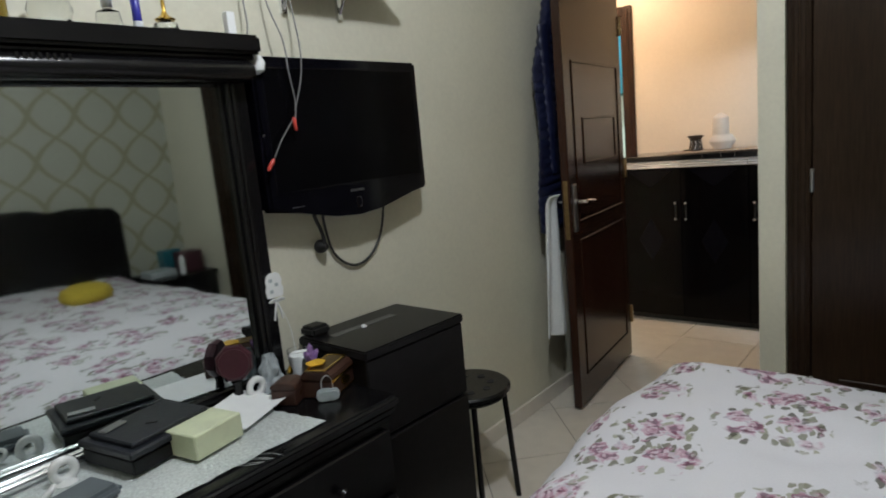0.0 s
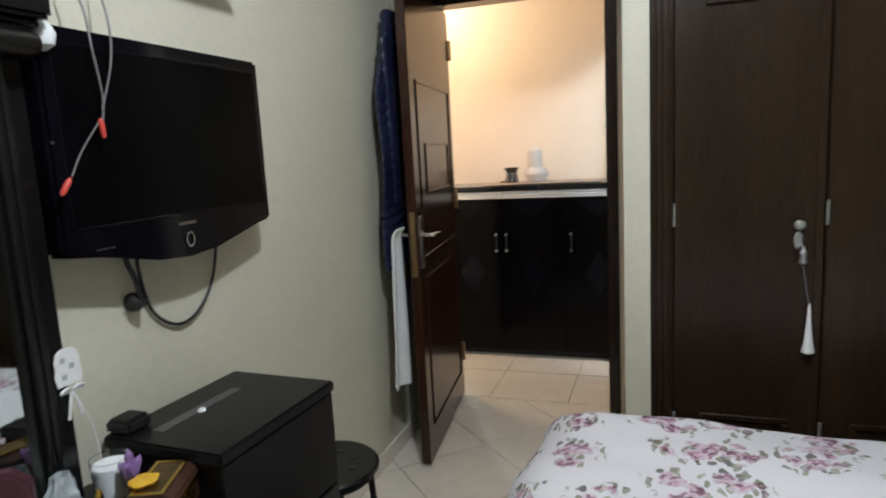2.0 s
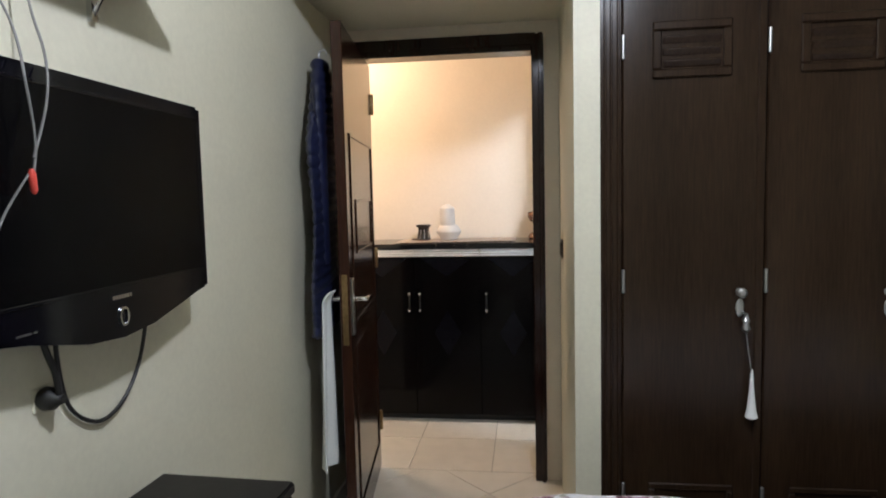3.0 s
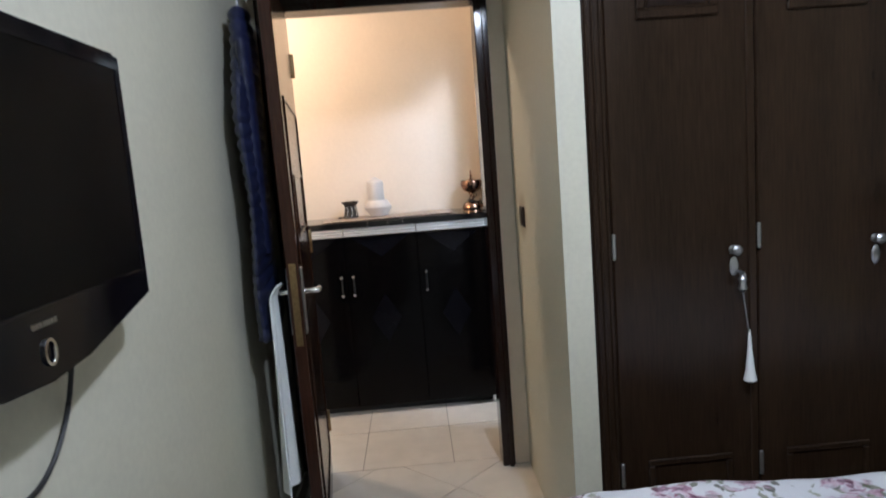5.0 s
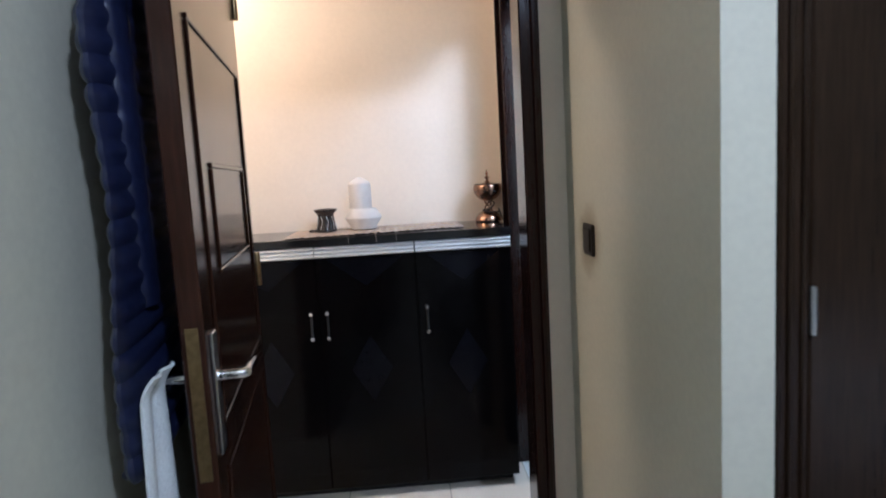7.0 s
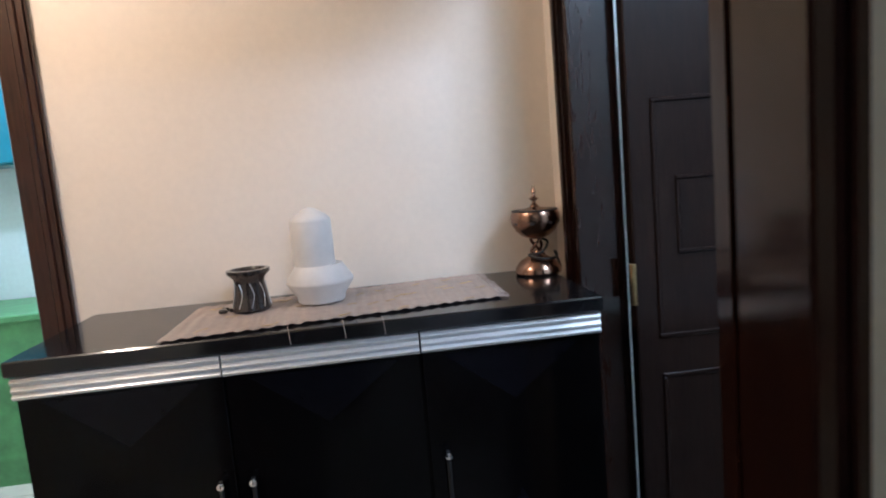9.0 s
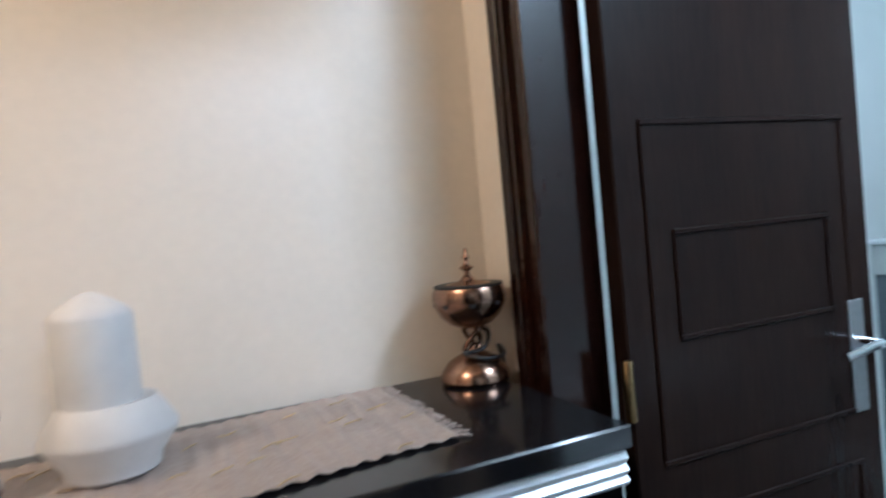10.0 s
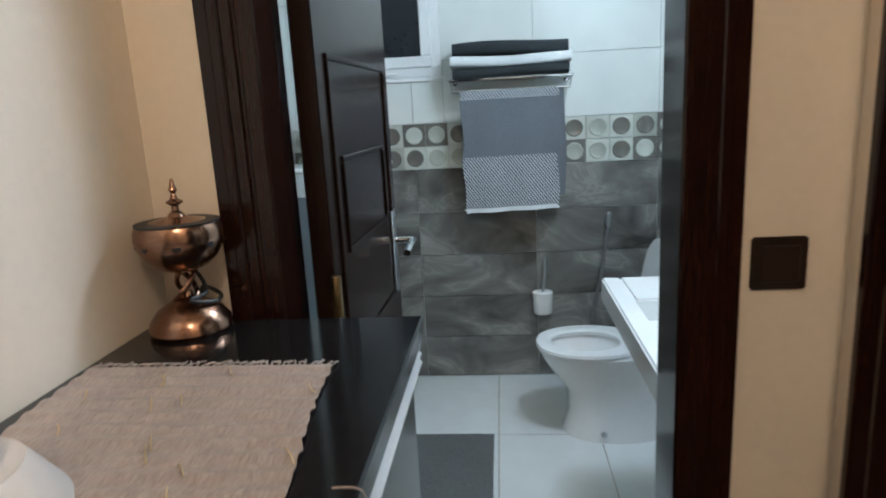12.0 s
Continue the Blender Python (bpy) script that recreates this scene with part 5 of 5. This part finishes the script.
def hall_objects():
    ob = thing("incense_pot", (-1.235, 4.285, CT + 0.008), "small dark patterned ceramic pot on the runner", "pot")
    dark = material("dark_glazed_clay", (0.022, 0.016, 0.014), 0.2, vary=0.4, grain=40, coat=0.5)
    part("pot", lathe([(0.040, 0), (0.045, 0.004), (0.040, 0.03), (0.034, 0.065), (0.036, 0.076), (0.049, 0.088), (0.050, 0.096), (0.040, 0.097), (0.032, 0.086), (0.02, 0.078)], 36), dark, ob, smooth=True)
    for k in range(9):
        a = k * 2 * math.pi / 9
        part("silver_line", tube([(0.0445 * math.cos(a), 0.0445 * math.sin(a), 0.010), (0.038 * math.cos(a + 0.2), 0.038 * math.sin(a + 0.2), 0.04), (0.0352 * math.cos(a), 0.0352 * math.sin(a), 0.066)], 0.0014, 5, 4), SILVER, ob)
    tagged(part("incense_pieces", joined(*[moved(boxes((-0.010, 0.010, -0.006, 0.006, 0, 0.010), bevel=0.003), Matrix.Translation((-1.298 + 0.02 * (k % 2), 4.268 + 0.014 * k, CT + 0.008)) @ Matrix.Rotation(k * 1.1, 4, "Z")) for k in range(3)]), dark), "few dark incense pieces lying beside the pot", "incense")
    ob = thing("candle_burner", (-1.074, 4.298, CT + 0.008), "white ceramic burner with a thick white candle", "candle")
    part("base", lathe([(0.050, 0), (0.055, 0.004), (0.057, 0.016), (0.078, 0.046), (0.079, 0.054), (0.060, 0.084), (0.056, 0.090), (0.05, 0.088)], 44), WAX, ob, smooth=True)
    part("candle", moved(lathe([(0.048, 0.084), (0.049, 0.09), (0.048, 0.192), (0.046, 0.198), (0.038, 0.206), (0.013, 0.222), (0.004, 0.225)], 44), Matrix.Translation((-0.009, 0.004, 0))), WAX, ob, smooth=True)
    ob = thing("copper_burner", (-0.512, 4.408, CT), "antique copper incense burner with a domed lid", "incense burner")
    ob.scale = (0.93, 0.93, 0.98)
    part("base", lathe([(0.062, 0), (0.066, 0.006), (0.064, 0.018), (0.050, 0.036), (0.024, 0.050), (0.010, 0.056), (0.007, 0.064)], 44), COPPER, ob, smooth=True)
    for s in (0, 1, 2):
        a0 = s * 2 * math.pi / 3
        pts = [(0.020 * math.cos(a0 + k * 0.75) * (1 - 0.35 * math.sin(k * math.pi / 5)), 0.020 * math.sin(a0 + k * 0.75) * (1 - 0.35 * math.sin(k * math.pi / 5)), 0.050 + 0.011 * k) for k in range(6)]
        part("twisted_stem", tube(pts, 0.0045, 8), COPPER, ob, smooth=True)
    part("bowl", lathe([(0.008, 0.094), (0.022, 0.097), (0.040, 0.104), (0.056, 0.118), (0.066, 0.135), (0.0695, 0.150), (0.068, 0.163), (0.064, 0.171), (0.060, 0.171), (0.058, 0.165), (0.02, 0.163)], 48), COPPER, ob, smooth=True)
    part("dark_rim", lathe([(0.0600, 0.1712), (0.0650, 0.1705), (0.0655, 0.1735), (0.0605, 0.1745)], 48), RUBBER, ob, "blackened rim of the bowl", True)
    part("lid", lathe([(0.060, 0.166), (0.057, 0.172), (0.030, 0.177), (0.014, 0.181), (0.011, 0.186), (0.006, 0.190), (0.0055, 0.197), (0.013, 0.202), (0.013, 0.204), (0.006, 0.208), (0.0035, 0.216), (0.007, 0.221), (0.005, 0.226), (0.002, 0.238)], 36), COPPER, ob, smooth=True)
    for k in range(8):
        a = k * math.pi / 4 + 0.4
        part("vent_hole", moved(lathe([(0.006, 0), (0.007, 0.001), (0.004, 0.0016)], 12), Matrix.Translation((0.0665 * math.cos(a), 0.0665 * math.sin(a), 0.143)) @ Matrix.Rotation(a, 4, "Z") @ Matrix.Rotation(radians(84), 4, "Y")), RUBBER, ob)
    part("flex", tube([(0.0, 0.01, 0.10), (0.03, -0.005, 0.085), (0.005, -0.03, 0.060), (-0.03, -0.02, 0.055), (0.0, -0.045, 0.045), (0.045, -0.035, 0.045), (0.052, 0.0, 0.055), (0.068, 0.005, 0.008), (0.056, 0.03, 0.004)], 0.0035, 8), RUBBER, ob, "black flex wound round the stem", True)


hall_objects()


# ---------------------------------------------------------------- bathroom
def window_unit():
    ob = thing("window_1", (BX, 0, 0), "white plastic bathroom window with a dark shutter outside", "window", kind="structure")
    y0, y1, z0, z1 = 4.2, 4.86, 1.58, 2.2
    part("window_frame", frame_ring(y0, y1, z0, z1, 0.05, -0.014, 0.06, "x", 0.004), PVC, ob)
    part("sash", frame_ring(y0 + 0.045, y1 - 0.045, z0 + 0.045, z1 - 0.045, 0.055, -0.024, 0.04, "x", 0.006), PVC, ob)
    part("pane", boxes((0.006, 0.012, y0 + 0.09, y1 - 0.09, z0 + 0.09, z1 - 0.09)), NIGHT, ob, "dark night-time pane")
    for k in range(7):
        y = 4.31 + k * 0.065
        part("shutter_slat", boxes((0.07, 0.08, y, y + 0.055, z0, z1), bevel=0.003), BLIND, ob)
    part("latch", boxes((-0.036, -0.024, 4.42, 4.49, z0 + 0.012, z0 + 0.026), bevel=0.003), PVC, ob)
    part("sill", boxes((-0.02, 0.0, y0 - 0.01, y1 + 0.01, z0 - 0.02, z0), bevel=0.003), PVC, ob)


window_unit()


def bath_pier():
    ob = thing("bath_pier", (0, 0, 0), "low slate-grey boxed partition with a white ledge under the window", "partition", kind="structure")
    part("front", boxes((1.55, BX - 0.012, 4.50, BY1, 0, 1.045)), PIER_GREY, ob)
    part("fascia", boxes((1.535, BX - 0.012, 4.49, BY1, 1.045, 1.165), bevel=0.003), PALE_GROUT, ob, "pale grey fascia under the ledge")
    part("ledge", boxes((1.52, BX - 0.012, 4.475, BY1, 1.165, 1.185), bevel=0.004), PVC, ob, "white ledge")
    part("edge_trim", boxes((1.54, 1.552, 4.488, 4.502, 0, 1.045)), ALU, ob)


bath_pier()


def basket():
    ob = thing("peg_basket", (1.66, 4.66, 1.185), "red patterned plastic basket on the white ledge", "basket", 8)
    ob.scale = (1.5, 1.75, 1.7)
    part("lower", boxes((-0.05, 0.05, -0.085, 0.085, 0, 0.062), bevel=0.008, seg=2), material("dark_red_plastic", (0.22, 0.03, 0.03), 0.35, vary=0.2), ob)
    part("band", boxes((-0.054, 0.054, -0.089, 0.089, 0.058, 0.070), bevel=0.004), RED_PLASTIC, ob)
    part("upper", boxes((-0.05, 0.05, -0.085, 0.085, 0.070, 0.115), bevel=0.006), material("dim_red_plastic", (0.16, 0.035, 0.03), 0.35, vary=0.2), ob)
    part("rim", boxes((-0.056, 0.056, -0.092, 0.092, 0.115, 0.130), bevel=0.005), RED_PLASTIC, ob)
    for y, z, r in ((-0.06, 0.03, 0.016), (-0.015, 0.03, 0.018), (0.03, 0.028, 0.015), (0.065, 0.032, 0.014), (-0.04, 0.092, 0.017), (0.01, 0.094, 0.02), (0.06, 0.092, 0.015)):
        part("printed_dot", moved(lathe([(r * 0.3, 0), (r, 0.0), (r, 0.0012), (r * 0.3, 0.0014)], 16), Matrix.Translation((-0.051, y, z)) @ Matrix.Rotation(radians(-90), 4, "Y")), PAPER, ob)
    part("handle", tube([(0, -0.05, 0.128), (0, -0.045, 0.16), (0, 0.0, 0.17), (0, 0.045, 0.16), (0, 0.05, 0.128)], 0.007, 8), RED_PLASTIC, ob, smooth=True)
    ob = thing("clothes_hanger", (1.60, 4.66, 1.41), "light blue plastic clothes hanger lying on the basket", "hanger", 8)
    ob.scale = (1.3, 1.5, 1.5)
    part("crossbar", tube([(0, -0.11, 0.006), (0, -0.05, 0.022), (0, 0.0, 0.036), (0, 0.05, 0.022), (0, 0.11, 0.006)], 0.012, 8), BLUE_PLASTIC, ob, smooth=True)
    part("hook", tube([(0, 0, 0.036), (0, 0.0, 0.07), (0, -0.022, 0.085), (0, -0.036, 0.105), (0, -0.020, 0.125), (0, 0.004, 0.118)], 0.010, 8), BLUE_PLASTIC, ob, smooth=True)


basket()


def towel_rack():
    ob = thing("towel_rack", (BX - 0.008, 3.87, 1.50), "chrome wall rack for towels", "towel rack")
    for y in (-0.275, 0.275):
        part("bracket", tube([(0, y, 0.045), (-0.21, y, 0.045)], 0.006, 8, 2), CHROME, ob, smooth=True)
        part("bracket_stay", tube([(0, y, 0.0), (-0.10, y, -0.005), (-0.205, y, 0.04)], 0.005, 8), CHROME, ob, smooth=True)
        part("rosette", moved(lathe([(0.02, 0), (0.02, 0.006), (0.012, 0.010)], 16), Matrix.Translation((0, y, 0.045)) @ Matrix.Rotation(radians(-90), 4, "Y")), CHROME, ob, smooth=True)
    for x in (-0.03, -0.09, -0.15, -0.21):
        part("bar", tube([(x, -0.285, 0.045), (x, 0.285, 0.045)], 0.006, 8, 2), CHROME, ob, smooth=True)
    part("lower_bar", tube([(-0.19, -0.275, -0.005), (-0.19, 0.275, -0.005)], 0.006, 8, 2), CHROME, ob, smooth=True)

    def folded(z, h, mat, label, wide):
        def place(u, v):
            a = 2 * math.pi * v
            c, s = math.cos(a), math.sin(a)
            sx = math.copysign(abs(c) ** 0.35, c) * 0.10
            sz = math.copysign(abs(s) ** 0.6, s) * h / 2
            y = -wide + 2 * wide * u
            return (sx + 0.004 * math.sin(u * 11 + z), y, sz + 0.006 * math.sin(u * 5 + z * 40))
        bm = sheet(40, 28, place)
        bmesh.ops.holes_fill(bm, edges=[e for e in bm.edges if e.is_boundary], sides=0)
        ob2 = thing("folded_towel", (BX - 0.13, 3.87, z), label, "towel", group="towels on the rack")
        part("towel", bm, mat, ob2, smooth=True)
    folded(1.577, 0.048, CHAR_TOWEL, "folded charcoal towel lying on the chrome rack", 0.265)
    folded(1.626, 0.052, WHITE_CLOTH, "folded white towel between two charcoal towels", 0.275)
    folded(1.680, 0.058, CHAR_TOWEL, "folded charcoal towel on top of the stack", 0.262)

    ob = thing("hanging_towel", (0, 0, 0), "grey towel with striped borders hanging from the rack", "towel")
    def drape(z0, z1, dx, lift=0.0):
        def place(u, v):
            z = z0 + (z1 - z0) * v
            y = 4.105 - 0.45 * u + 0.006 * math.sin(v * 5 + z0)
            k = (1.5 - z) / 0.6
            return (BX - 0.206 + dx + 0.006 * math.sin(u * 15 + 1) * k, y + 0.01 * k * (u - 0.4), z + 0.012 * u * k)
        return sheet(40, 24, place, 0.006)
    part("top_border", drape(1.495, 1.455, 0), STRIPE, ob, "striped grey border", True)
    part("middle", drape(1.455, 1.19, 0), GREY_TOWEL, ob, smooth=True)
    part("lower_border", drape(1.19, 0.945, 0), STRIPE, ob, "diagonally striped grey border", True)
    part("hem", drape(0.945, 0.925, 0), WHITE_CLOTH, ob, "pale hem", True)
    part("back_fall", moved(drape(1.495, 0.985, 0.035), Matrix.Translation((0, -0.035, 0))), GREY_TOWEL, ob, smooth=True)


towel_rack()


def toilet():
    ob = thing("toilet", (1.24, 3.79, 0), "white ceramic toilet with its lid up", "toilet")
    def ring(z, hw, y_front, y_back, n=40):
        out = []
        for k in range(n):
            a = 2 * math.pi * k / n
            c, s = math.cos(a), math.sin(a)
            yc, yl = (y_front + y_back) / 2, (y_front - y_back) / 2
            out.append((hw * math.copysign(abs(c) ** 0.85, c), yc + yl * s, z))
        return out
    def skin(rings, cap=True):
        bm = bmesh.new()
        rr = [[bm.verts.new(p) for p in r] for r in rings]
        for a, b in zip(rr, rr[1:]):
            for i in range(len(a)):
                j = (i + 1) % len(a)
                bm.faces.new((a[i], a[j], b[j], b[i]))
        if cap:
            bm.faces.new(rr[0][::-1])
            bm.faces.new(rr[-1])
        return bm
    bowl = [ring(0, 0.155, -0.10, -0.56), ring(0.02, 0.15, -0.105, -0.56), ring(0.10, 0.132, -0.13, -0.55), ring(0.20, 0.13, -0.12, -0.55), ring(0.28, 0.155, -0.06, -0.55), ring(0.34, 0.178, -0.02, -0.55), ring(0.385, 0.186, 0.0, -0.55),
            ring(0.385, 0.140, -0.045, -0.36), ring(0.34, 0.125, -0.06, -0.35), ring(0.24, 0.07, -0.12, -0.30), ring(0.20, 0.04, -0.16, -0.26)]
    part("bowl", skin(bowl), CERAMIC, ob, smooth=True)
    seat = [ring(0.388, 0.188, 0.004, -0.44), ring(0.40, 0.194, 0.01, -0.445), ring(0.412, 0.190, 0.006, -0.44), ring(0.414, 0.135, -0.045, -0.36), ring(0.405, 0.125, -0.055, -0.35), ring(0.388, 0.127, -0.053, -0.352), ring(0.388, 0.188, 0.004, -0.44)]
    part("seat", skin(seat, False), PVC, ob, smooth=True)
    lid = [(x, y) for x, y, _ in ring(0, 0.185, 0.44, 0.0)]
    part("lid", moved(prism(lid, -0.011, 0.011, "y", 0.006), Matrix.Translation((0, -0.455, 0.41)) @ Matrix.Rotation(radians(8), 4, "X")), PVC, ob, smooth=True)
    part("cistern", boxes((-0.18, 0.18, -0.73, -0.53, 0.385, 0.74), bevel=0.02, seg=3), CERAMIC, ob, smooth=True)
    part("cistern_lid", boxes((-0.19, 0.19, -0.735, -0.52, 0.74, 0.775), bevel=0.012, seg=2), CERAMIC, ob, smooth=True)
    part("bolt_cap", moved(lathe([(0.013, 0), (0.013, 0.008), (0.006, 0.012)], 14), Matrix.Translation((-0.151, -0.26, 0.045)) @ Matrix.Rotation(radians(-90), 4, "Y")), SILVER, ob, "steel fixing cap", True)


toilet()


def basin():
    ob = thing("washbasin", (0, 0, 0), "long white ceramic washbasin with a square bowl", "washbasin")
    x0, x1, y0, y1, z0, z1 = -0.31, 0.68, BY0 + 0.002, 3.605, 0.765, 0.845
    bx0, bx1, by0, by1 = -0.18, 0.43, 3.14, 3.545
    part("rim", boxes((x0, x1, by1, y1, z0, z1), (x0, x1, y0, by0, z0, z1), (x0, bx0, by0, by1, z0, z1), (bx1, x1, by0, by1, z0, z1), bevel=0.006, seg=2), CERAMIC, ob, smooth=False)
    part("bowl", boxes((bx0 - 0.004, bx1 + 0.004, by0 - 0.004, by1 + 0.004, z0 - 0.02, z0 + 0.012)), CERAMIC, ob)
    part("vanity", boxes((x0 + 0.03, 0.12, y0, 3.42, 0.25, z0 - 0.02), bevel=0.004), PVC, ob, "white vanity cupboard")
    part("tap", tube([(0.12, 3.10, z1), (0.12, 3.10, z1 + 0.12), (0.12, 3.16, z1 + 0.15), (0.12, 3.24, z1 + 0.12)], 0.011, 10), CHROME, ob, "chrome tap", True)


basin()


def bath_small():
    ob = thing("toilet_brush", (1.755, 3.735, 0.37), "white wall-hung toilet brush holder with a steel handle", "toilet brush")
    part("holder", lathe([(0.046, 0), (0.050, 0.006), (0.052, 0.11), (0.046, 0.114), (0.02, 0.112)], 28), CERAMIC, ob, smooth=True)
    part("handle", tube([(0, 0, 0.11), (0.0, -0.012, 0.20), (0.0, -0.016, 0.29)], 0.008, 10), SILVER, ob, smooth=True)
    part("wall_arm", boxes((0.04, 0.053, -0.02, 0.02, 0.03, 0.08)), SILVER, ob)
    ob = thing("bidet_hose", (BX - 0.012, 3.40, 0), "grey metal bidet spray hose on the wall", "hose")
    part("spray_head", moved(lathe([(0.009, -0.05), (0.012, -0.04), (0.014, 0.0), (0.017, 0.02), (0.010, 0.03)], 14), Matrix.Translation((-0.022, 0, 0.85))), SILVER, ob, smooth=True)
    part("hose", tube([(-0.022, 0.0, 0.80), (-0.03, 0.02, 0.68), (-0.035, 0.045, 0.52), (-0.03, 0.08, 0.34), (-0.03, 0.06, 0.22), (-0.01, 0.0, 0.20)], 0.0095, 10), GREY_WIRE, ob, smooth=True)
    part("bracket", boxes((-0.018, 0.004, -0.018, 0.018, 0.81, 0.84), bevel=0.003), CHROME, ob)
    def matp(u, v):
        return (0.50 + 0.665 * u, 3.995 + 0.42 * v, 0.009 + 0.0025 * noise.noise(Vector((u * 9, v * 9, 0))))
    tagged(part("bath_mat", sheet(40, 30, matp, 0.008), MAT, smooth=True), "dark grey bath mat lying on the white floor", "bath mat")


bath_small()


# ---------------------------------------------------------------- kitchen glimpse
def kitchen():
    ob = thing("kitchen_counter", (-2.46, 6.35, 0), "kitchen counter covered with green oilcloth", "counter")
    part("body", boxes((-0.70, 0.70, -0.25, 0.33, 0, 0.84)), GREEN_CLOTH, ob)
    part("cover", boxes((-0.72, 0.72, -0.28, 0.33, 0.84, 0.875), bevel=0.006), GREEN_CLOTH, ob, "green patterned oilcloth")
    ob = thing("hanging_cupboard", (-2.46, 6.52, 1.62), "teal kitchen wall cupboard", "cupboard")
    part("body", boxes((-0.6, 0.6, -0.16, 0.16, 0, 0.6), bevel=0.005), TEAL, ob)
    part("door", boxes((-0.595, -0.002, -0.18, -0.162, 0.01, 0.59), bevel=0.003), TEAL, ob)
    part("door", boxes((0.002, 0.595, -0.18, -0.162, 0.01, 0.59), bevel=0.003), TEAL, ob)
    ob = thing("dish_bowl", (-2.35, 6.2, 0.875), "white bowl standing on the green oilcloth", "bowl")
    part("bowl", lathe([(0.05, 0), (0.06, 0.004), (0.11, 0.07), (0.105, 0.07), (0.05, 0.01), (0.01, 0.008)], 30), CERAMIC, ob, smooth=True)


kitchen()


# ---------------------------------------------------------------- tiles (pieces), last
floor_ob = bpy.data.objects["floor"]


def clip(poly, x0, x1, y0, y1):
    for ax, lim, s in ((0, x0, 1), (0, x1, -1), (1, y0, 1), (1, y1, -1)):
        out = []
        for i in range(len(poly)):
            a, b = poly[i - 1], poly[i]
            ia, ib = s * (a[ax] - lim) >= 0, s * (b[ax] - lim) >= 0
            if ia != ib:
                k = (lim - a[ax]) / (b[ax] - a[ax])
                out.append((a[0] + k * (b[0] - a[0]), a[1] + k * (b[1] - a[1])))
            if ib:
                out.append(b)
        poly = out
        if len(poly) < 3:
            return []
    return poly


def tile(poly, mat, name="tile"):
    area = 0.5 * abs(sum(poly[i - 1][0] * poly[i][1] - poly[i][0] * poly[i - 1][1] for i in range(len(poly))))
    if area > 4e-4:
        part(name, prism(poly, -0.006, 0.0), mat, floor_ob)


S, G = 0.428, 0.0022
for i in range(-8, 9):
    for j in range(-12, 7):
        cx, cy = -0.774 + (i - j) * S / math.sqrt(2), 3.151 + (i + j + 1) * S / math.sqrt(2)
        h = S / math.sqrt(2) - G * 1.4
        poly = clip([(cx - h, cy), (cx, cy - h), (cx + h, cy), (cx, cy + h)], XW, XR, Y0, 2.44)
        if len(poly) > 2:
            tile(poly, FLOOR_TILE)
        poly = clip([(cx - h, cy), (cx, cy - h), (cx + h, cy), (cx, cy + h)], XW, XE, 2.44, 3.39)
        if len(poly) > 2:
            tile(poly, FLOOR_TILE)
for i in range(-6, 3):
    for j in range(0, 8):
        x0, y0 = -0.775 + i * S, 3.393 + j * S
        poly = clip([(x0 + G, y0 + G), (x0 + S - G, y0 + G), (x0 + S - G, y0 + S - G), (x0 + G, y0 + S - G)], -3.2, XE, 3.393, 6.7)
        if len(poly) > 2:
            tile(poly, FLOOR_TILE)
for i in range(0, 3):
    for j in range(-3, 3):
        x0, y0 = XE + 0.002 + i * 0.80, 3.974 + j * 0.44
        poly = clip([(x0 + G, y0 + G), (x0 + 0.80 - G, y0 + G), (x0 + 0.80 - G, y0 + 0.44 - G), (x0 + G, y0 + 0.44 - G)], XE, BX, BY0, BY1)
        if len(poly) > 2:
            tile(poly, BATH_FLOOR)

# wall tiles of the bathroom's far wall: dark stone below, a band of small round-motif tiles, white above
B0, B1, BM = 1.128, 1.354, 1.241


def wall_tile(y0, y1, z0, z1, mat, proud=0.008, name="tile"):
    return part(name, boxes((BX - proud, BX, y0 + 0.0012, y1 - 0.0012, z0 + 0.0012, z1 - 0.0012), bevel=0.001), mat, wall_bath)


for k in range(5):
    for j in range(-2, 3):
        y0, y1 = max(BY0, 3.757 + j * 0.6), min(4.51, 3.757 + (j + 1) * 0.6)
        if y1 - y0 > 0.01:
            wall_tile(y0, y1, 0.003 + k * 0.225, 0.003 + (k + 1) * 0.225, MARBLE)
random.seed(11)
for r, z in enumerate((B0, BM)):
    for k in range(17):
        y0 = 3.052 + k * 0.1135
        if y0 > BY1 - 0.12:
            continue
        a = random.choice((0, 0, 1, 2))
        t_ = wall_tile(y0, y0 + 0.1135, z, z + 0.113, BAND[a], name="band_tile")
        c = random.choice([q for q in (0, 1, 2) if q != a])
        disc = lathe([(0.036, 0), (0.043, 0.0), (0.043, 0.0035), (0.038, 0.005), (0.034, 0.003), (0.005, 0.002)], 24)
        part("round_motif", moved(disc, Matrix.Translation((BX - 0.008, y0 + 0.0567, z + 0.0565)) @ Matrix.Rotation(radians(-90), 4, "Y")), BAND[c], t_, smooth=True)
for k in range(4):
    for j in range(-2, 4):
        z0, z1 = B1 + k * 0.3, min(BZ, B1 + (k + 1) * 0.3)
        y0, y1 = max(BY0, 3.757 + j * 0.6), min(BY1, 3.757 + (j + 1) * 0.6)
        if y1 - y0 < 0.01 or z1 - z0 < 0.01:
            continue
        # leave the window opening free
        for a, b, c, e in ((y0, min(y1, 4.2), z0, z1), (max(y0, 4.86), y1, z0, z1), (max(y0, 4.2), min(y1, 4.86), z0, min(z1, 1.575)), (max(y0, 4.2), min(y1, 4.86), max(z0, 2.2), z1)):
            if b - a > 0.01 and e - c > 0.01:
                wall_tile(a, b, c, e, WHITE_TILE)
